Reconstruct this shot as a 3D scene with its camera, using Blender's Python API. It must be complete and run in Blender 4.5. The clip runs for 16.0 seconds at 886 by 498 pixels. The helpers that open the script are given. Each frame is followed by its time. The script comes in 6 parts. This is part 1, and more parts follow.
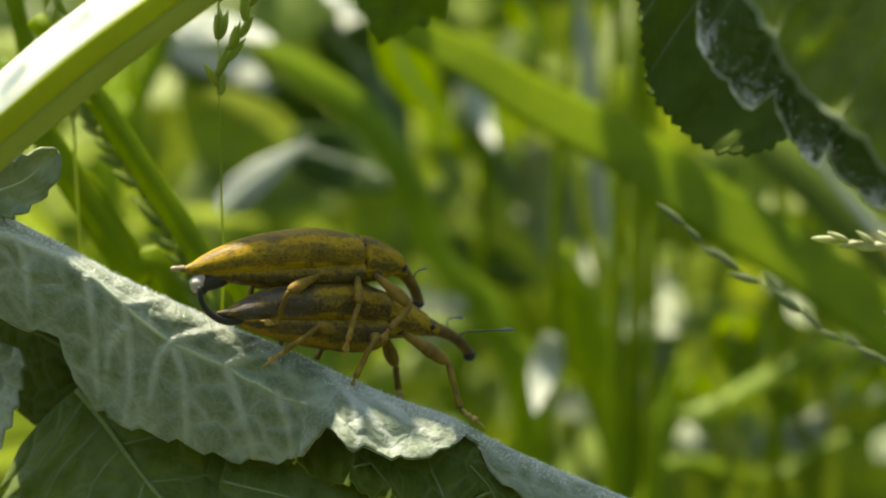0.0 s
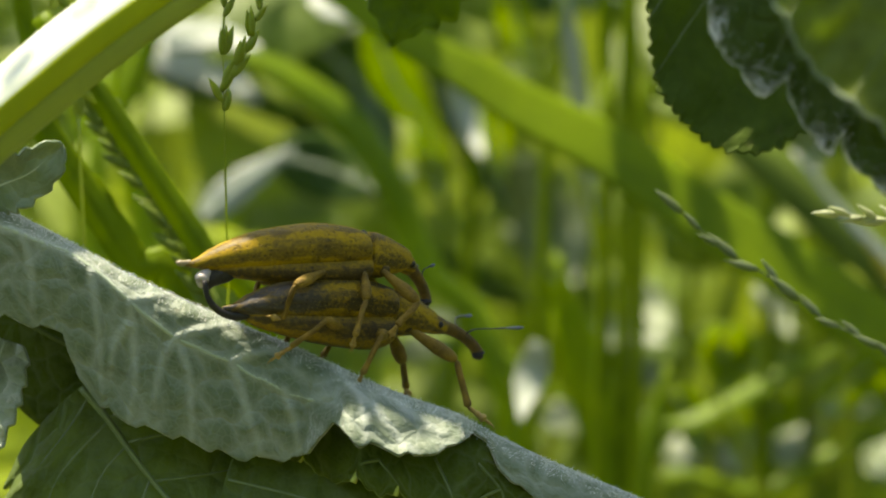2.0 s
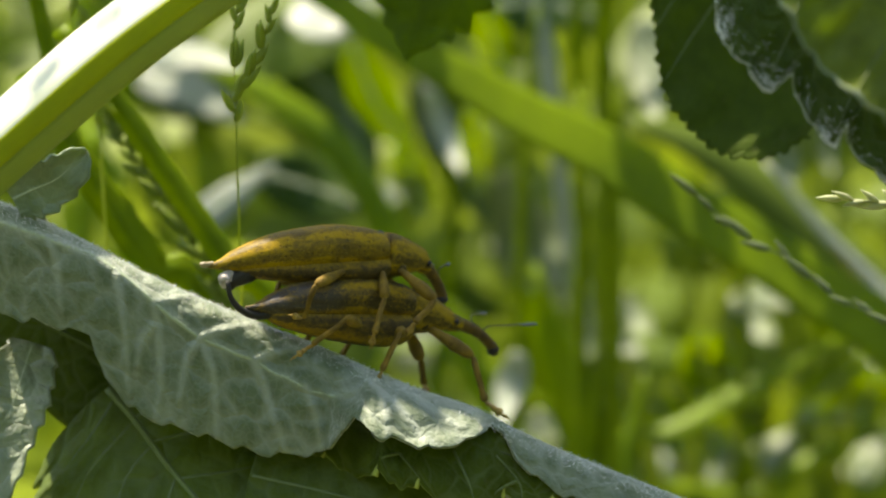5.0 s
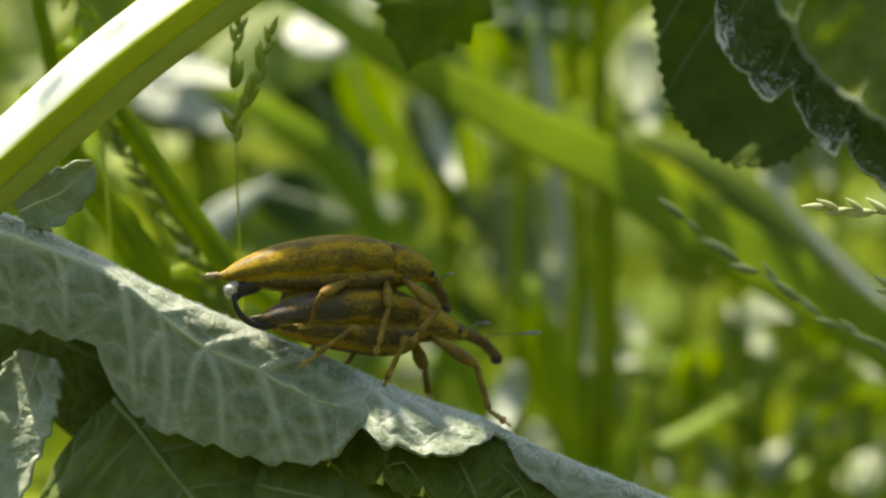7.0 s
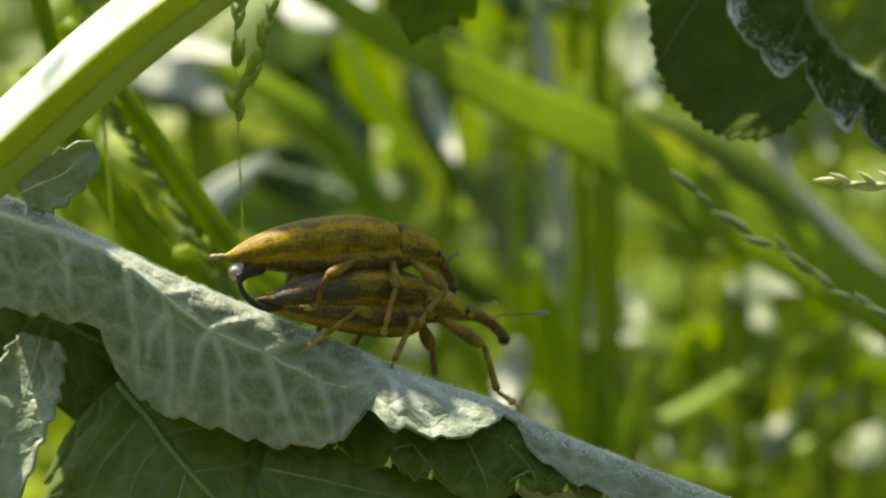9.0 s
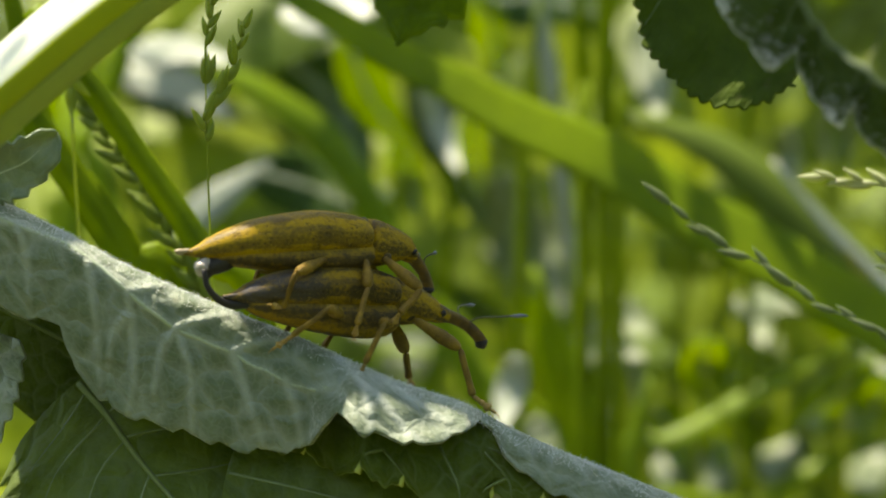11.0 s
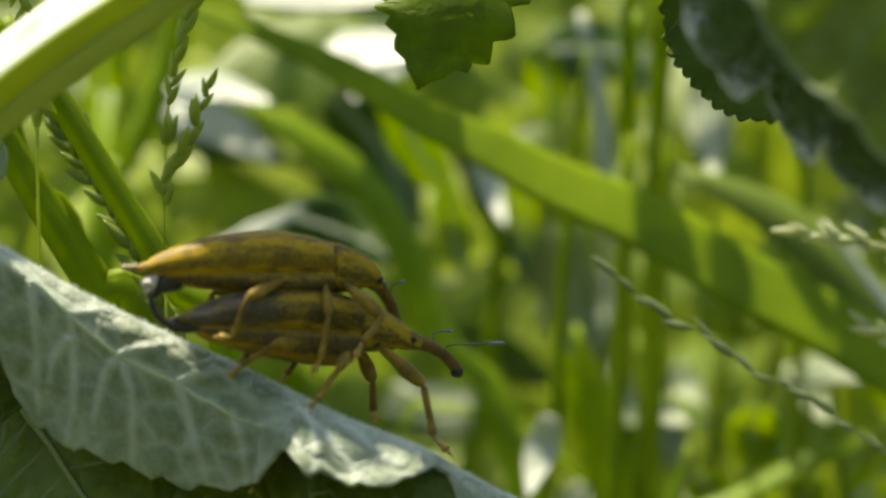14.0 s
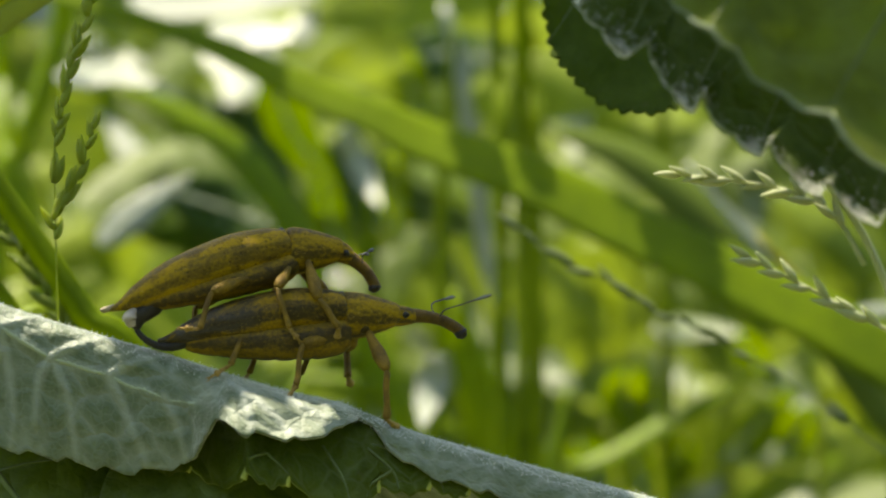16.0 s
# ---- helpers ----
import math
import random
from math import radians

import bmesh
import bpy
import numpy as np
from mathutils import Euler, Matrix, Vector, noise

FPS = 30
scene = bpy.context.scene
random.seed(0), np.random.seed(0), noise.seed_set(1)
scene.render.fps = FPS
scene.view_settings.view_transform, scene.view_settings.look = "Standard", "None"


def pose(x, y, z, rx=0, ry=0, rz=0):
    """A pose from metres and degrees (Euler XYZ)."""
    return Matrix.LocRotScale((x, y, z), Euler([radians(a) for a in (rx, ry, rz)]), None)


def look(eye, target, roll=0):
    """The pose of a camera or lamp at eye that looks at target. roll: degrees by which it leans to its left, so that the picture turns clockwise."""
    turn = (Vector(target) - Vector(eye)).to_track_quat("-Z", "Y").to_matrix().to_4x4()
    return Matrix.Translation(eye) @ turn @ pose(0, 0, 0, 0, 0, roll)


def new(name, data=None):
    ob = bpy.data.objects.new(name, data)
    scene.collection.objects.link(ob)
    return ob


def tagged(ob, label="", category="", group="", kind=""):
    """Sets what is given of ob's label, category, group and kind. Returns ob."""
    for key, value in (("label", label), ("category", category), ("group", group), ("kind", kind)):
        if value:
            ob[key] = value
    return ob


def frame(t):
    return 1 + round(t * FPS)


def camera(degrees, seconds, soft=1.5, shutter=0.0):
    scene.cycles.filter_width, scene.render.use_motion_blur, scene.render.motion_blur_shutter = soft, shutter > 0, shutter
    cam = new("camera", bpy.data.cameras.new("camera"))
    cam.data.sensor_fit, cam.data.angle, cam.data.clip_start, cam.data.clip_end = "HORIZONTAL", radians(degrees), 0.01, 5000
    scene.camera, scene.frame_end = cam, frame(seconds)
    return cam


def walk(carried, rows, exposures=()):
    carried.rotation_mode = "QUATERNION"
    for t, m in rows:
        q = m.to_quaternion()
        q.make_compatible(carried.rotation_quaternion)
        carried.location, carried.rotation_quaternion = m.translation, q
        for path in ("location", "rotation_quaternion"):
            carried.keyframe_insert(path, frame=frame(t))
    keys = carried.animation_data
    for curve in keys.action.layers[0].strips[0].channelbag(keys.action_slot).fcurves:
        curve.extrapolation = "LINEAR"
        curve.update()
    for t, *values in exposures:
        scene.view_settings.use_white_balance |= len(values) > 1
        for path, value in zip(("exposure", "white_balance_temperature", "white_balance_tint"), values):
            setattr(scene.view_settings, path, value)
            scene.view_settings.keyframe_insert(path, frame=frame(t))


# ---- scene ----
import itertools


def mm(x, y, z, rx=0, ry=0, rz=0):
    """A pose from millimetres and degrees."""
    return pose(x * 0.001, y * 0.001, z * 0.001, rx, ry, rz)


# ---- camera: a close-up lens with a shallow depth of field, held by hand ----
cam = camera(16, 16.0, 2.0, 0.4)
cam.data.dof.use_dof = True
cam.data.dof.focus_distance = 0.207
cam.data.dof.aperture_fstop = 36.0
walk(cam, [
    (0.0, mm(-0.00, -206.00, 0.00, 90.000, -0.001, 0.000)),
    (0.5, mm(0.25, -205.46, -1.31, 90.356, -0.227, 0.114)),
    (1.0, mm(0.26, -204.70, -2.02, 90.526, -0.158, 0.160)),
    (1.5, mm(-0.17, -204.37, -3.48, 90.905, -0.226, 0.077)),
    (2.0, mm(-0.13, -203.83, -3.86, 90.983, -0.085, 0.114)),
    (2.5, mm(-1.07, -204.09, -4.40, 91.117, 0.086, -0.134)),
    (3.0, mm(-1.35, -204.18, -5.34, 91.370, 0.163, -0.186)),
    (5.5, mm(-1.94, -210.34, -6.09, 91.513, 0.810, -0.006)),
    (6.0, mm(-2.12, -210.53, -6.79, 91.756, 0.739, -0.026)),
    (6.5, mm(-2.21, -211.60, -6.86, 91.829, 0.875, -0.069)),
    (7.0, mm(-2.39, -211.21, -6.07, 91.695, 1.092, -0.122)),
    (7.5, mm(-2.95, -211.87, -5.45, 91.584, 1.347, -0.246)),
    (8.0, mm(-3.12, -211.48, -5.08, 91.545, 1.472, -0.275)),
    (8.5, mm(-3.97, -210.34, -5.53, 91.562, 1.498, -0.461)),
    (9.0, mm(-3.72, -208.69, -5.89, 91.300, 1.444, -0.343)),
    (9.5, mm(-3.70, -205.87, -8.12, 91.614, 1.114, -0.292)),
    (10.0, mm(-2.89, -202.92, -7.79, 91.742, 1.164, -0.217)),
    (12.5, mm(2.69, -197.53, -4.52, 91.177, -1.828, 1.010)),
    (13.0, mm(6.60, -195.54, 0.39, 89.697, -2.818, 2.216)),
    (13.5, mm(8.63, -195.38, -5.41, 91.624, -3.972, 2.016)),
    (14.0, mm(8.30, -189.45, -9.10, 92.962, -1.571, 1.904)),
    (14.5, mm(6.53, -188.53, -10.10, 93.628, 0.530, 1.275)),
    (15.0, mm(5.33, -195.12, -13.82, 93.517, 1.166, 0.654)),
    (15.5, mm(3.03, -200.68, -27.39, 97.415, 1.055, -0.514)),
    (16.0, mm(2.21, -201.48, -29.68, 98.307, 1.209, -1.413)),
], exposures=[(0.0, 1.3, 8150, 5), (16.0, 1.3, 8150, 5)])

# ---- light: high sun from behind the plants, clear sky ----
SUN = Vector((-0.27, 0.08, 0.96)).normalized()
world = bpy.data.worlds.new("world")
scene.world = world
world.use_nodes = True
sky = world.node_tree.nodes.new("ShaderNodeTexSky")
sky.sky_type = "NISHITA"
sky.sun_disc = False
sky.sun_elevation = math.asin(SUN.z)
sky.sun_rotation = math.atan2(SUN.x, SUN.y)
background = world.node_tree.nodes["Background"]
world.node_tree.links.new(sky.outputs[0], background.inputs[0])
background.inputs[1].default_value = 0.138
sun_data = bpy.data.lights.new("sun", "SUN")
sun_data.energy, sun_data.angle, sun_data.color = 5.0, radians(0.6), (1.0, 0.96, 0.90)
sun = new("sun", sun_data)
sun.matrix_world = look(SUN * 5, (0, 0, 0))


# ---- materials ----
class Nodes:
    """A short hand for building a node material."""

    def __init__(self, name):
        self.mat = bpy.data.materials.new(name)
        self.mat.use_nodes = True
        self.tree = self.mat.node_tree
        self.tree.nodes.clear()

    def add(self, kind, **inputs):
        node = self.tree.nodes.new(kind)
        for key, value in inputs.items():
            self.plug(node.inputs[key.replace("_", " ")], value)
        return node

    def plug(self, socket, value):
        if hasattr(value, "is_linked"):
            self.tree.links.new(value, socket)
        else:
            socket.default_value = value

    def math(self, op, a, b=0.0):
        node = self.tree.nodes.new("ShaderNodeMath")
        node.operation = op
        self.plug(node.inputs[0], a)
        self.plug(node.inputs[1], b)
        return node.outputs[0]

    def mix(self, fac, a, b):
        node = self.tree.nodes.new("ShaderNodeMix")
        node.data_type = "RGBA"
        self.plug(node.inputs[0], fac)
        self.plug(node.inputs[6], a)
        self.plug(node.inputs[7], b)
        return node.outputs[2]

    def span(self, value, lo, hi, to_lo=0.0, to_hi=1.0):
        node = self.tree.nodes.new("ShaderNodeMapRange")
        for i, v in enumerate((value, lo, hi, to_lo, to_hi)):
            self.plug(node.inputs[i], v)
        return node.outputs[0]

    def noise(self, vector, scale, detail=4.0, rough=0.6):
        return self.add("ShaderNodeTexNoise", Vector=vector, Scale=scale, Detail=detail, Roughness=rough).outputs[0]

    def bump(self, height, strength, distance, normal=None):
        node = self.add("ShaderNodeBump", Height=height, Strength=strength, Distance=distance)
        if normal is not None:
            self.plug(node.inputs["Normal"], normal)
        return node.outputs[0]

    def finish(self, shader):
        out = self.tree.nodes.new("ShaderNodeOutputMaterial")
        self.tree.links.new(shader, out.inputs[0])
        return self.mat


def rgb(r, g, b):
    return (r, g, b, 1.0)


def leaf_material(name, light, dark, vein, glow, rough=0.5, through_part=0.4, cell=0.45, relief=0.5, hairs=0.0, islands=False, spec=0.5, net_mix=0.45, ribs=False, line=0.24):
    """A leaf skin: net of fine veins in UV millimetres, mottling, light that shines through."""
    n = Nodes(name)
    tc = n.add("ShaderNodeTexCoord")
    uv, ob = tc.outputs["UV"], tc.outputs["Object"]
    warp = n.add("ShaderNodeTexNoise", Vector=uv, Scale=0.5, Detail=2.0)
    wuv = n.add("ShaderNodeVectorMath", Vector=uv)
    wuv.operation = "ADD"
    n.plug(wuv.inputs[1], warp.outputs[1])
    net = n.tree.nodes.new("ShaderNodeTexVoronoi")
    net.feature = "DISTANCE_TO_EDGE"
    n.plug(net.inputs["Vector"], wuv.outputs[0])
    n.plug(net.inputs["Scale"], cell)
    fine = n.tree.nodes.new("ShaderNodeTexVoronoi")
    fine.feature = "DISTANCE_TO_EDGE"
    n.plug(fine.inputs["Vector"], wuv.outputs[0])
    n.plug(fine.inputs["Scale"], cell * 3.6)
    veins = n.math("MULTIPLY", n.span(net.outputs["Distance"], 0.0, line, 1.0, 0.0), n.span(n.noise(uv, 0.22, 3.0), 0.36, 0.64, 0.3, 1.0))
    small = n.span(fine.outputs["Distance"], 0.02, 0.12, 1.0, 0.0)
    mottle = n.span(n.noise(ob, 260.0, 5.0), 0.35, 0.68)
    grain = n.noise(ob, 3200.0, 3.0)
    base = n.mix(mottle, light, dark)
    if islands:
        geo = n.add("ShaderNodeNewGeometry")
        base = n.mix(n.span(geo.outputs["Random Per Island"], 0.0, 1.0), base, n.mix(geo.outputs["Random Per Island"], dark, glow))
    base = n.mix(n.math("MULTIPLY", small, net_mix * 0.3), base, vein)
    base = n.mix(n.math("MULTIPLY", veins, net_mix), base, vein)
    if ribs:
        mark = n.tree.nodes.new("ShaderNodeAttribute")
        mark.attribute_name = "vein"
        base = n.mix(n.math("MULTIPLY", mark.outputs["Fac"], 0.8), base, vein)
    specks = n.span(n.noise(ob, 900.0, 2.0), 0.66, 0.74)
    base = n.mix(n.math("MULTIPLY", specks, 0.35), base, rgb(0.10, 0.09, 0.04))
    height = n.math("ADD", n.math("MULTIPLY", n.span(net.outputs["Distance"], 0.0, 0.35), relief), n.math("MULTIPLY", n.span(fine.outputs["Distance"], 0.0, 0.3), relief * 0.12))
    normal = n.bump(n.math("ADD", height, n.math("MULTIPLY", grain, 0.12 + 0.3 * hairs)), 0.7, 0.00042)
    skin = n.add("ShaderNodeBsdfPrincipled", Base_Color=base, Roughness=n.span(grain, 0.3, 0.7, rough - 0.1, rough + 0.1), Normal=normal)
    skin.inputs["Specular IOR Level"].default_value = spec
    if hairs:
        skin.inputs["Sheen Weight"].default_value = hairs
        skin.inputs["Sheen Roughness"].default_value = 0.4
    shine = n.add("ShaderNodeBsdfTranslucent", Color=n.mix(n.math("MULTIPLY", veins, 0.5), n.mix(mottle, glow, light), vein), Normal=normal)
    both = n.add("ShaderNodeMixShader", Fac=through_part)
    n.plug(both.inputs[1], skin.outputs[0])
    n.plug(both.inputs[2], shine.outputs[0])
    return n.finish(both.outputs[0])


def blade_material(name, light, dark, glow, rough=0.45, through_part=0.45, islands=False, spec=0.5):
    """A grass skin with fine lengthwise ribs."""
    n = Nodes(name)
    tc = n.add("ShaderNodeTexCoord")
    uv, ob = tc.outputs["UV"], tc.outputs["Object"]
    part_of = n.add("ShaderNodeSeparateXYZ", Vector=uv)
    ribs = n.math("SINE", n.math("MULTIPLY", part_of.outputs[1], 14.0))
    patches = n.span(n.noise(ob, 120.0, 5.0), 0.35, 0.7)
    grain = n.noise(ob, 2500.0, 3.0)
    base = n.mix(patches, light, dark)
    if islands:
        geo = n.add("ShaderNodeNewGeometry")
        base = n.mix(geo.outputs["Random Per Island"], base, n.mix(geo.outputs["Random Per Island"], dark, glow))
    base = n.mix(n.span(ribs, -1.0, 1.0, 0.0, 0.05), base, glow)
    normal = n.bump(n.math("ADD", n.math("MULTIPLY", ribs, 0.4), grain), 0.1, 0.00012)
    skin = n.add("ShaderNodeBsdfPrincipled", Base_Color=base, Roughness=n.span(grain, 0.3, 0.7, rough - 0.1, rough + 0.1), Normal=normal)
    skin.inputs["Specular IOR Level"].default_value = spec
    shine = n.add("ShaderNodeBsdfTranslucent", Color=n.mix(patches, glow, light), Normal=normal)
    both = n.add("ShaderNodeMixShader", Fac=through_part)
    n.plug(both.inputs[1], skin.outputs[0])
    n.plug(both.inputs[2], shine.outputs[0])
    return n.finish(both.outputs[0])


def plain_material(name, light, dark, rough=0.5, scale=600.0, relief=0.3, spec=0.5):
    n = Nodes(name)
    ob = n.add("ShaderNodeTexCoord").outputs["Object"]
    patches = n.span(n.noise(ob, scale, 5.0), 0.35, 0.7)
    grain = n.noise(ob, scale * 7, 3.0)
    normal = n.bump(grain, relief, 0.00012)
    skin = n.add("ShaderNodeBsdfPrincipled", Base_Color=n.mix(patches, light, dark), Roughness=n.span(grain, 0.3, 0.7, rough - 0.12, rough + 0.12), Normal=normal)
    skin.inputs["Specular IOR Level"].default_value = spec
    return n.finish(skin.outputs[0])


def weevil_material(name, ochre, brown, stripes, rear=0.0):
    """Dark cuticle under yellow dust, worn off in lengthwise bands; rows of pits."""
    n = Nodes(name)
    ob = n.add("ShaderNodeTexCoord").outputs["Object"]
    xyz = n.add("ShaderNodeSeparateXYZ", Vector=ob)
    turn = n.math("ARCTAN2", xyz.outputs[1], n.math("ADD", xyz.outputs[2], 0.0006))
    turn = n.math("ABSOLUTE", turn)
    drawn = n.add("ShaderNodeCombineXYZ", X=n.math("MULTIPLY", xyz.outputs[0], 0.2), Y=xyz.outputs[1], Z=xyz.outputs[2]).outputs[0]
    soft = n.noise(drawn, 700.0, 4.0)
    wobble = n.math("ADD", turn, n.span(soft, 0.3, 0.7, -0.16, 0.16))
    bands = n.math("SINE", n.math("ADD", n.math("MULTIPLY", wobble, stripes), 1.1))
    dust = n.math("ADD", n.span(bands, -0.6, 0.8, 0.0, 0.78), n.span(n.noise(drawn, 2600.0, 5.0, 0.7), 0.35, 0.7, -0.25, 0.35))
    dust = n.math("ADD", dust, n.span(n.noise(ob, 420.0, 3.0), 0.35, 0.65, -0.24, 0.24))
    dust = n.math("ADD", dust, n.span(n.noise(ob, 4200.0, 3.0, 0.7), 0.3, 0.7, -0.36, 0.36))
    if rear:
        dust = n.math("SUBTRACT", dust, n.math("MULTIPLY", n.math("MULTIPLY", n.span(xyz.outputs[0], -0.0055, -0.0085), n.span(turn, 0.5, 1.0)), rear))
    grid = n.add("ShaderNodeCombineXYZ", X=n.math("MULTIPLY", xyz.outputs[0], 2700.0), Y=n.math("MULTIPLY", turn, 8.0))
    pits = n.tree.nodes.new("ShaderNodeTexVoronoi")
    n.plug(pits.inputs["Vector"], grid.outputs[0])
    n.plug(pits.inputs["Scale"], 1.0)
    pits.inputs["Randomness"].default_value = 0.55
    hole = n.span(pits.outputs["Distance"], 0.12, 0.34, 1.0, 0.0)
    base = n.mix(n.span(dust, -0.05, 0.85), brown, ochre)
    short = n.add("ShaderNodeCombineXYZ", X=n.math("MULTIPLY", xyz.outputs[0], 0.45), Y=xyz.outputs[1], Z=xyz.outputs[2]).outputs[0]
    worn = n.span(n.noise(short, 1500.0, 4.0, 0.65), 0.50, 0.64, 0.0, 0.55)
    base = n.mix(worn, base, rgb(0.055, 0.038, 0.013))
    if rear:
        bare = n.math("MULTIPLY", n.span(xyz.outputs[0], -0.0055, -0.0095), n.span(n.noise(drawn, 900.0, 3.0), 0.40, 0.58, 0.0, 0.55))
        base = n.mix(bare, base, rgb(0.085, 0.09, 0.12))
    base = n.mix(n.math("MULTIPLY", hole, 0.55), base, rgb(0.03, 0.022, 0.012))
    grain = n.noise(ob, 9000.0, 3.0)
    height = n.math("ADD", n.math("MULTIPLY", hole, -0.8), n.math("MULTIPLY", grain, 0.5))
    normal = n.bump(height, 0.5, 0.0001)
    skin = n.add("ShaderNodeBsdfPrincipled", Base_Color=base, Roughness=n.span(dust, 0.2, 0.8, 0.5, 0.72), Normal=normal)
    skin.inputs["Specular IOR Level"].default_value = 0.2
    return n.finish(skin.outputs[0])


PALE_UNDER = leaf_material("pale_leaf_underside", rgb(0.24, 0.29, 0.19), rgb(0.17, 0.22, 0.13), rgb(0.42, 0.46, 0.40), rgb(0.26, 0.38, 0.07), 0.42, 0.12, 0.42, 1.0, 0.4, net_mix=0.5)
HOST_SKIN = leaf_material("folded_leaf_underside", rgb(0.165, 0.21, 0.14), rgb(0.095, 0.135, 0.068), rgb(0.41, 0.455, 0.40), rgb(0.26, 0.38, 0.07), 0.55, 0.12, 0.46, 0.6, 0.75, spec=0.4, net_mix=0.48, ribs=True)
GREY_UNDER = leaf_material("grey_leaf_underside", rgb(0.20, 0.26, 0.16), rgb(0.13, 0.19, 0.09), rgb(0.34, 0.40, 0.28), rgb(0.30, 0.42, 0.06), 0.45, 0.25, 0.34, 0.9, 0.15)
# leaf hanging in shade: the shade is put into its very dark greens
SHADE_LEAF = leaf_material("shade_dark_leaf", rgb(0.07, 0.11, 0.012), rgb(0.05, 0.085, 0.01), rgb(0.085, 0.13, 0.02), rgb(0.18, 0.26, 0.01), 0.65, 0.35, 0.3, 0.2, spec=0.1)
DROOP_LEAF = leaf_material("drooping_leaf_skin", rgb(0.13, 0.20, 0.012), rgb(0.07, 0.12, 0.008), rgb(0.20, 0.28, 0.03), rgb(0.42, 0.54, 0.008), 0.55, 0.6, 0.35, 0.3, spec=0.25)
NEAR_LEAF = leaf_material("near_leaf_skin", rgb(0.17, 0.21, 0.03), rgb(0.12, 0.16, 0.02), rgb(0.26, 0.33, 0.10), rgb(0.46, 0.58, 0.03), 0.6, 0.58, 0.22, 0.5, spec=0.2, net_mix=0.5)
# leaves under the fold: dark greens that carry part of the shade
DARK_LEAF = leaf_material("dark_leaf_in_shade", rgb(0.10, 0.14, 0.016), rgb(0.066, 0.10, 0.010), rgb(0.20, 0.25, 0.10), rgb(0.20, 0.31, 0.012), 0.6, 0.35, 0.5, 0.5, spec=0.18, net_mix=0.55, line=0.09)
MID_LEAF = leaf_material("green_leaf_upper", rgb(0.13, 0.185, 0.028), rgb(0.085, 0.13, 0.018), rgb(0.24, 0.31, 0.14), rgb(0.34, 0.46, 0.01), 0.5, 0.4, 0.35, 0.7, spec=0.3)
HAIRY_LEAF = leaf_material("hairy_dark_leaf", rgb(0.075, 0.115, 0.02), rgb(0.045, 0.08, 0.012), rgb(0.14, 0.19, 0.06), rgb(0.20, 0.32, 0.01), 0.65, 0.35, 0.5, 0.8, spec=0.12)
VEIN = plain_material("leaf_vein", rgb(0.40, 0.46, 0.35), rgb(0.33, 0.40, 0.27), 0.5)
RIM_LIT = plain_material("lit_green_rim", rgb(0.20, 0.27, 0.06), rgb(0.12, 0.18, 0.03), 0.5)
VEIN_DARK = plain_material("dark_leaf_vein", rgb(0.13, 0.175, 0.05), rgb(0.09, 0.13, 0.03), 0.5)
VEIN_MID = plain_material("green_leaf_vein", rgb(0.20, 0.26, 0.11), rgb(0.15, 0.20, 0.07), 0.5)
BLADE_YELLOW = blade_material("yellowing_blade", rgb(0.38, 0.36, 0.04), rgb(0.28, 0.30, 0.03), rgb(0.5, 0.42, 0.03), 0.45, 0.5)
RIM = plain_material("pale_leaf_rim", rgb(0.52, 0.56, 0.44), rgb(0.36, 0.42, 0.27), 0.5)
TOOTH = plain_material("yellow_leaf_tooth", rgb(0.42, 0.46, 0.10), rgb(0.30, 0.36, 0.06), 0.5)
FUZZ = plain_material("white_leaf_down", rgb(0.88, 0.89, 0.86), rgb(0.78, 0.80, 0.76), 0.6)
# stalk faces: sunlight is put into the white top and bright ridge colours
STALK_TOP = blade_material("sunlit_stalk_face", rgb(0.70, 0.72, 0.62), rgb(0.6, 0.65, 0.5), rgb(0.6, 0.66, 0.3), 0.4, 0.1)
STALK_RIDGE = blade_material("translucent_lit_ridge", rgb(0.60, 0.66, 0.05), rgb(0.48, 0.56, 0.04), rgb(0.88, 0.90, 0.04), 0.4, 0.55, spec=0.3)
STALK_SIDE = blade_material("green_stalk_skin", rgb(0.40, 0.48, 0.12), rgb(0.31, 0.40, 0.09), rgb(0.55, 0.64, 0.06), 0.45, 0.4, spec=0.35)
BLADE = blade_material("grass_blade", rgb(0.19, 0.28, 0.01), rgb(0.12, 0.20, 0.008), rgb(0.50, 0.58, 0.006), 0.5, 0.55, spec=0.15)
BLADE_DARK = blade_material("dark_grass_blade", rgb(0.06, 0.12, 0.018), rgb(0.035, 0.08, 0.012), rgb(0.13, 0.22, 0.015), 0.5, 0.35, spec=0.25)
# sky glare and haze on far leaves, put into pale and grey colours
BLADE_PALE = blade_material("sky_bright_blade", rgb(0.37, 0.40, 0.35), rgb(0.27, 0.31, 0.25), rgb(0.4, 0.48, 0.26), 0.4, 0.25)
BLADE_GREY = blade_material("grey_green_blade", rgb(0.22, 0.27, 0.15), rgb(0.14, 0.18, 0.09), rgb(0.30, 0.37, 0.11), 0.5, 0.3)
BLADE_DULL = blade_material("dull_blade", rgb(0.12, 0.175, 0.025), rgb(0.08, 0.125, 0.016), rgb(0.20, 0.27, 0.02), 0.6, 0.3, spec=0.15)
# brighter copy of the grass green, back light put into its colours
BLADE_LIME = blade_material("backlit_lime_blade", rgb(0.25, 0.37, 0.018), rgb(0.16, 0.27, 0.013), rgb(0.56, 0.66, 0.012), 0.45, 0.6, spec=0.3)
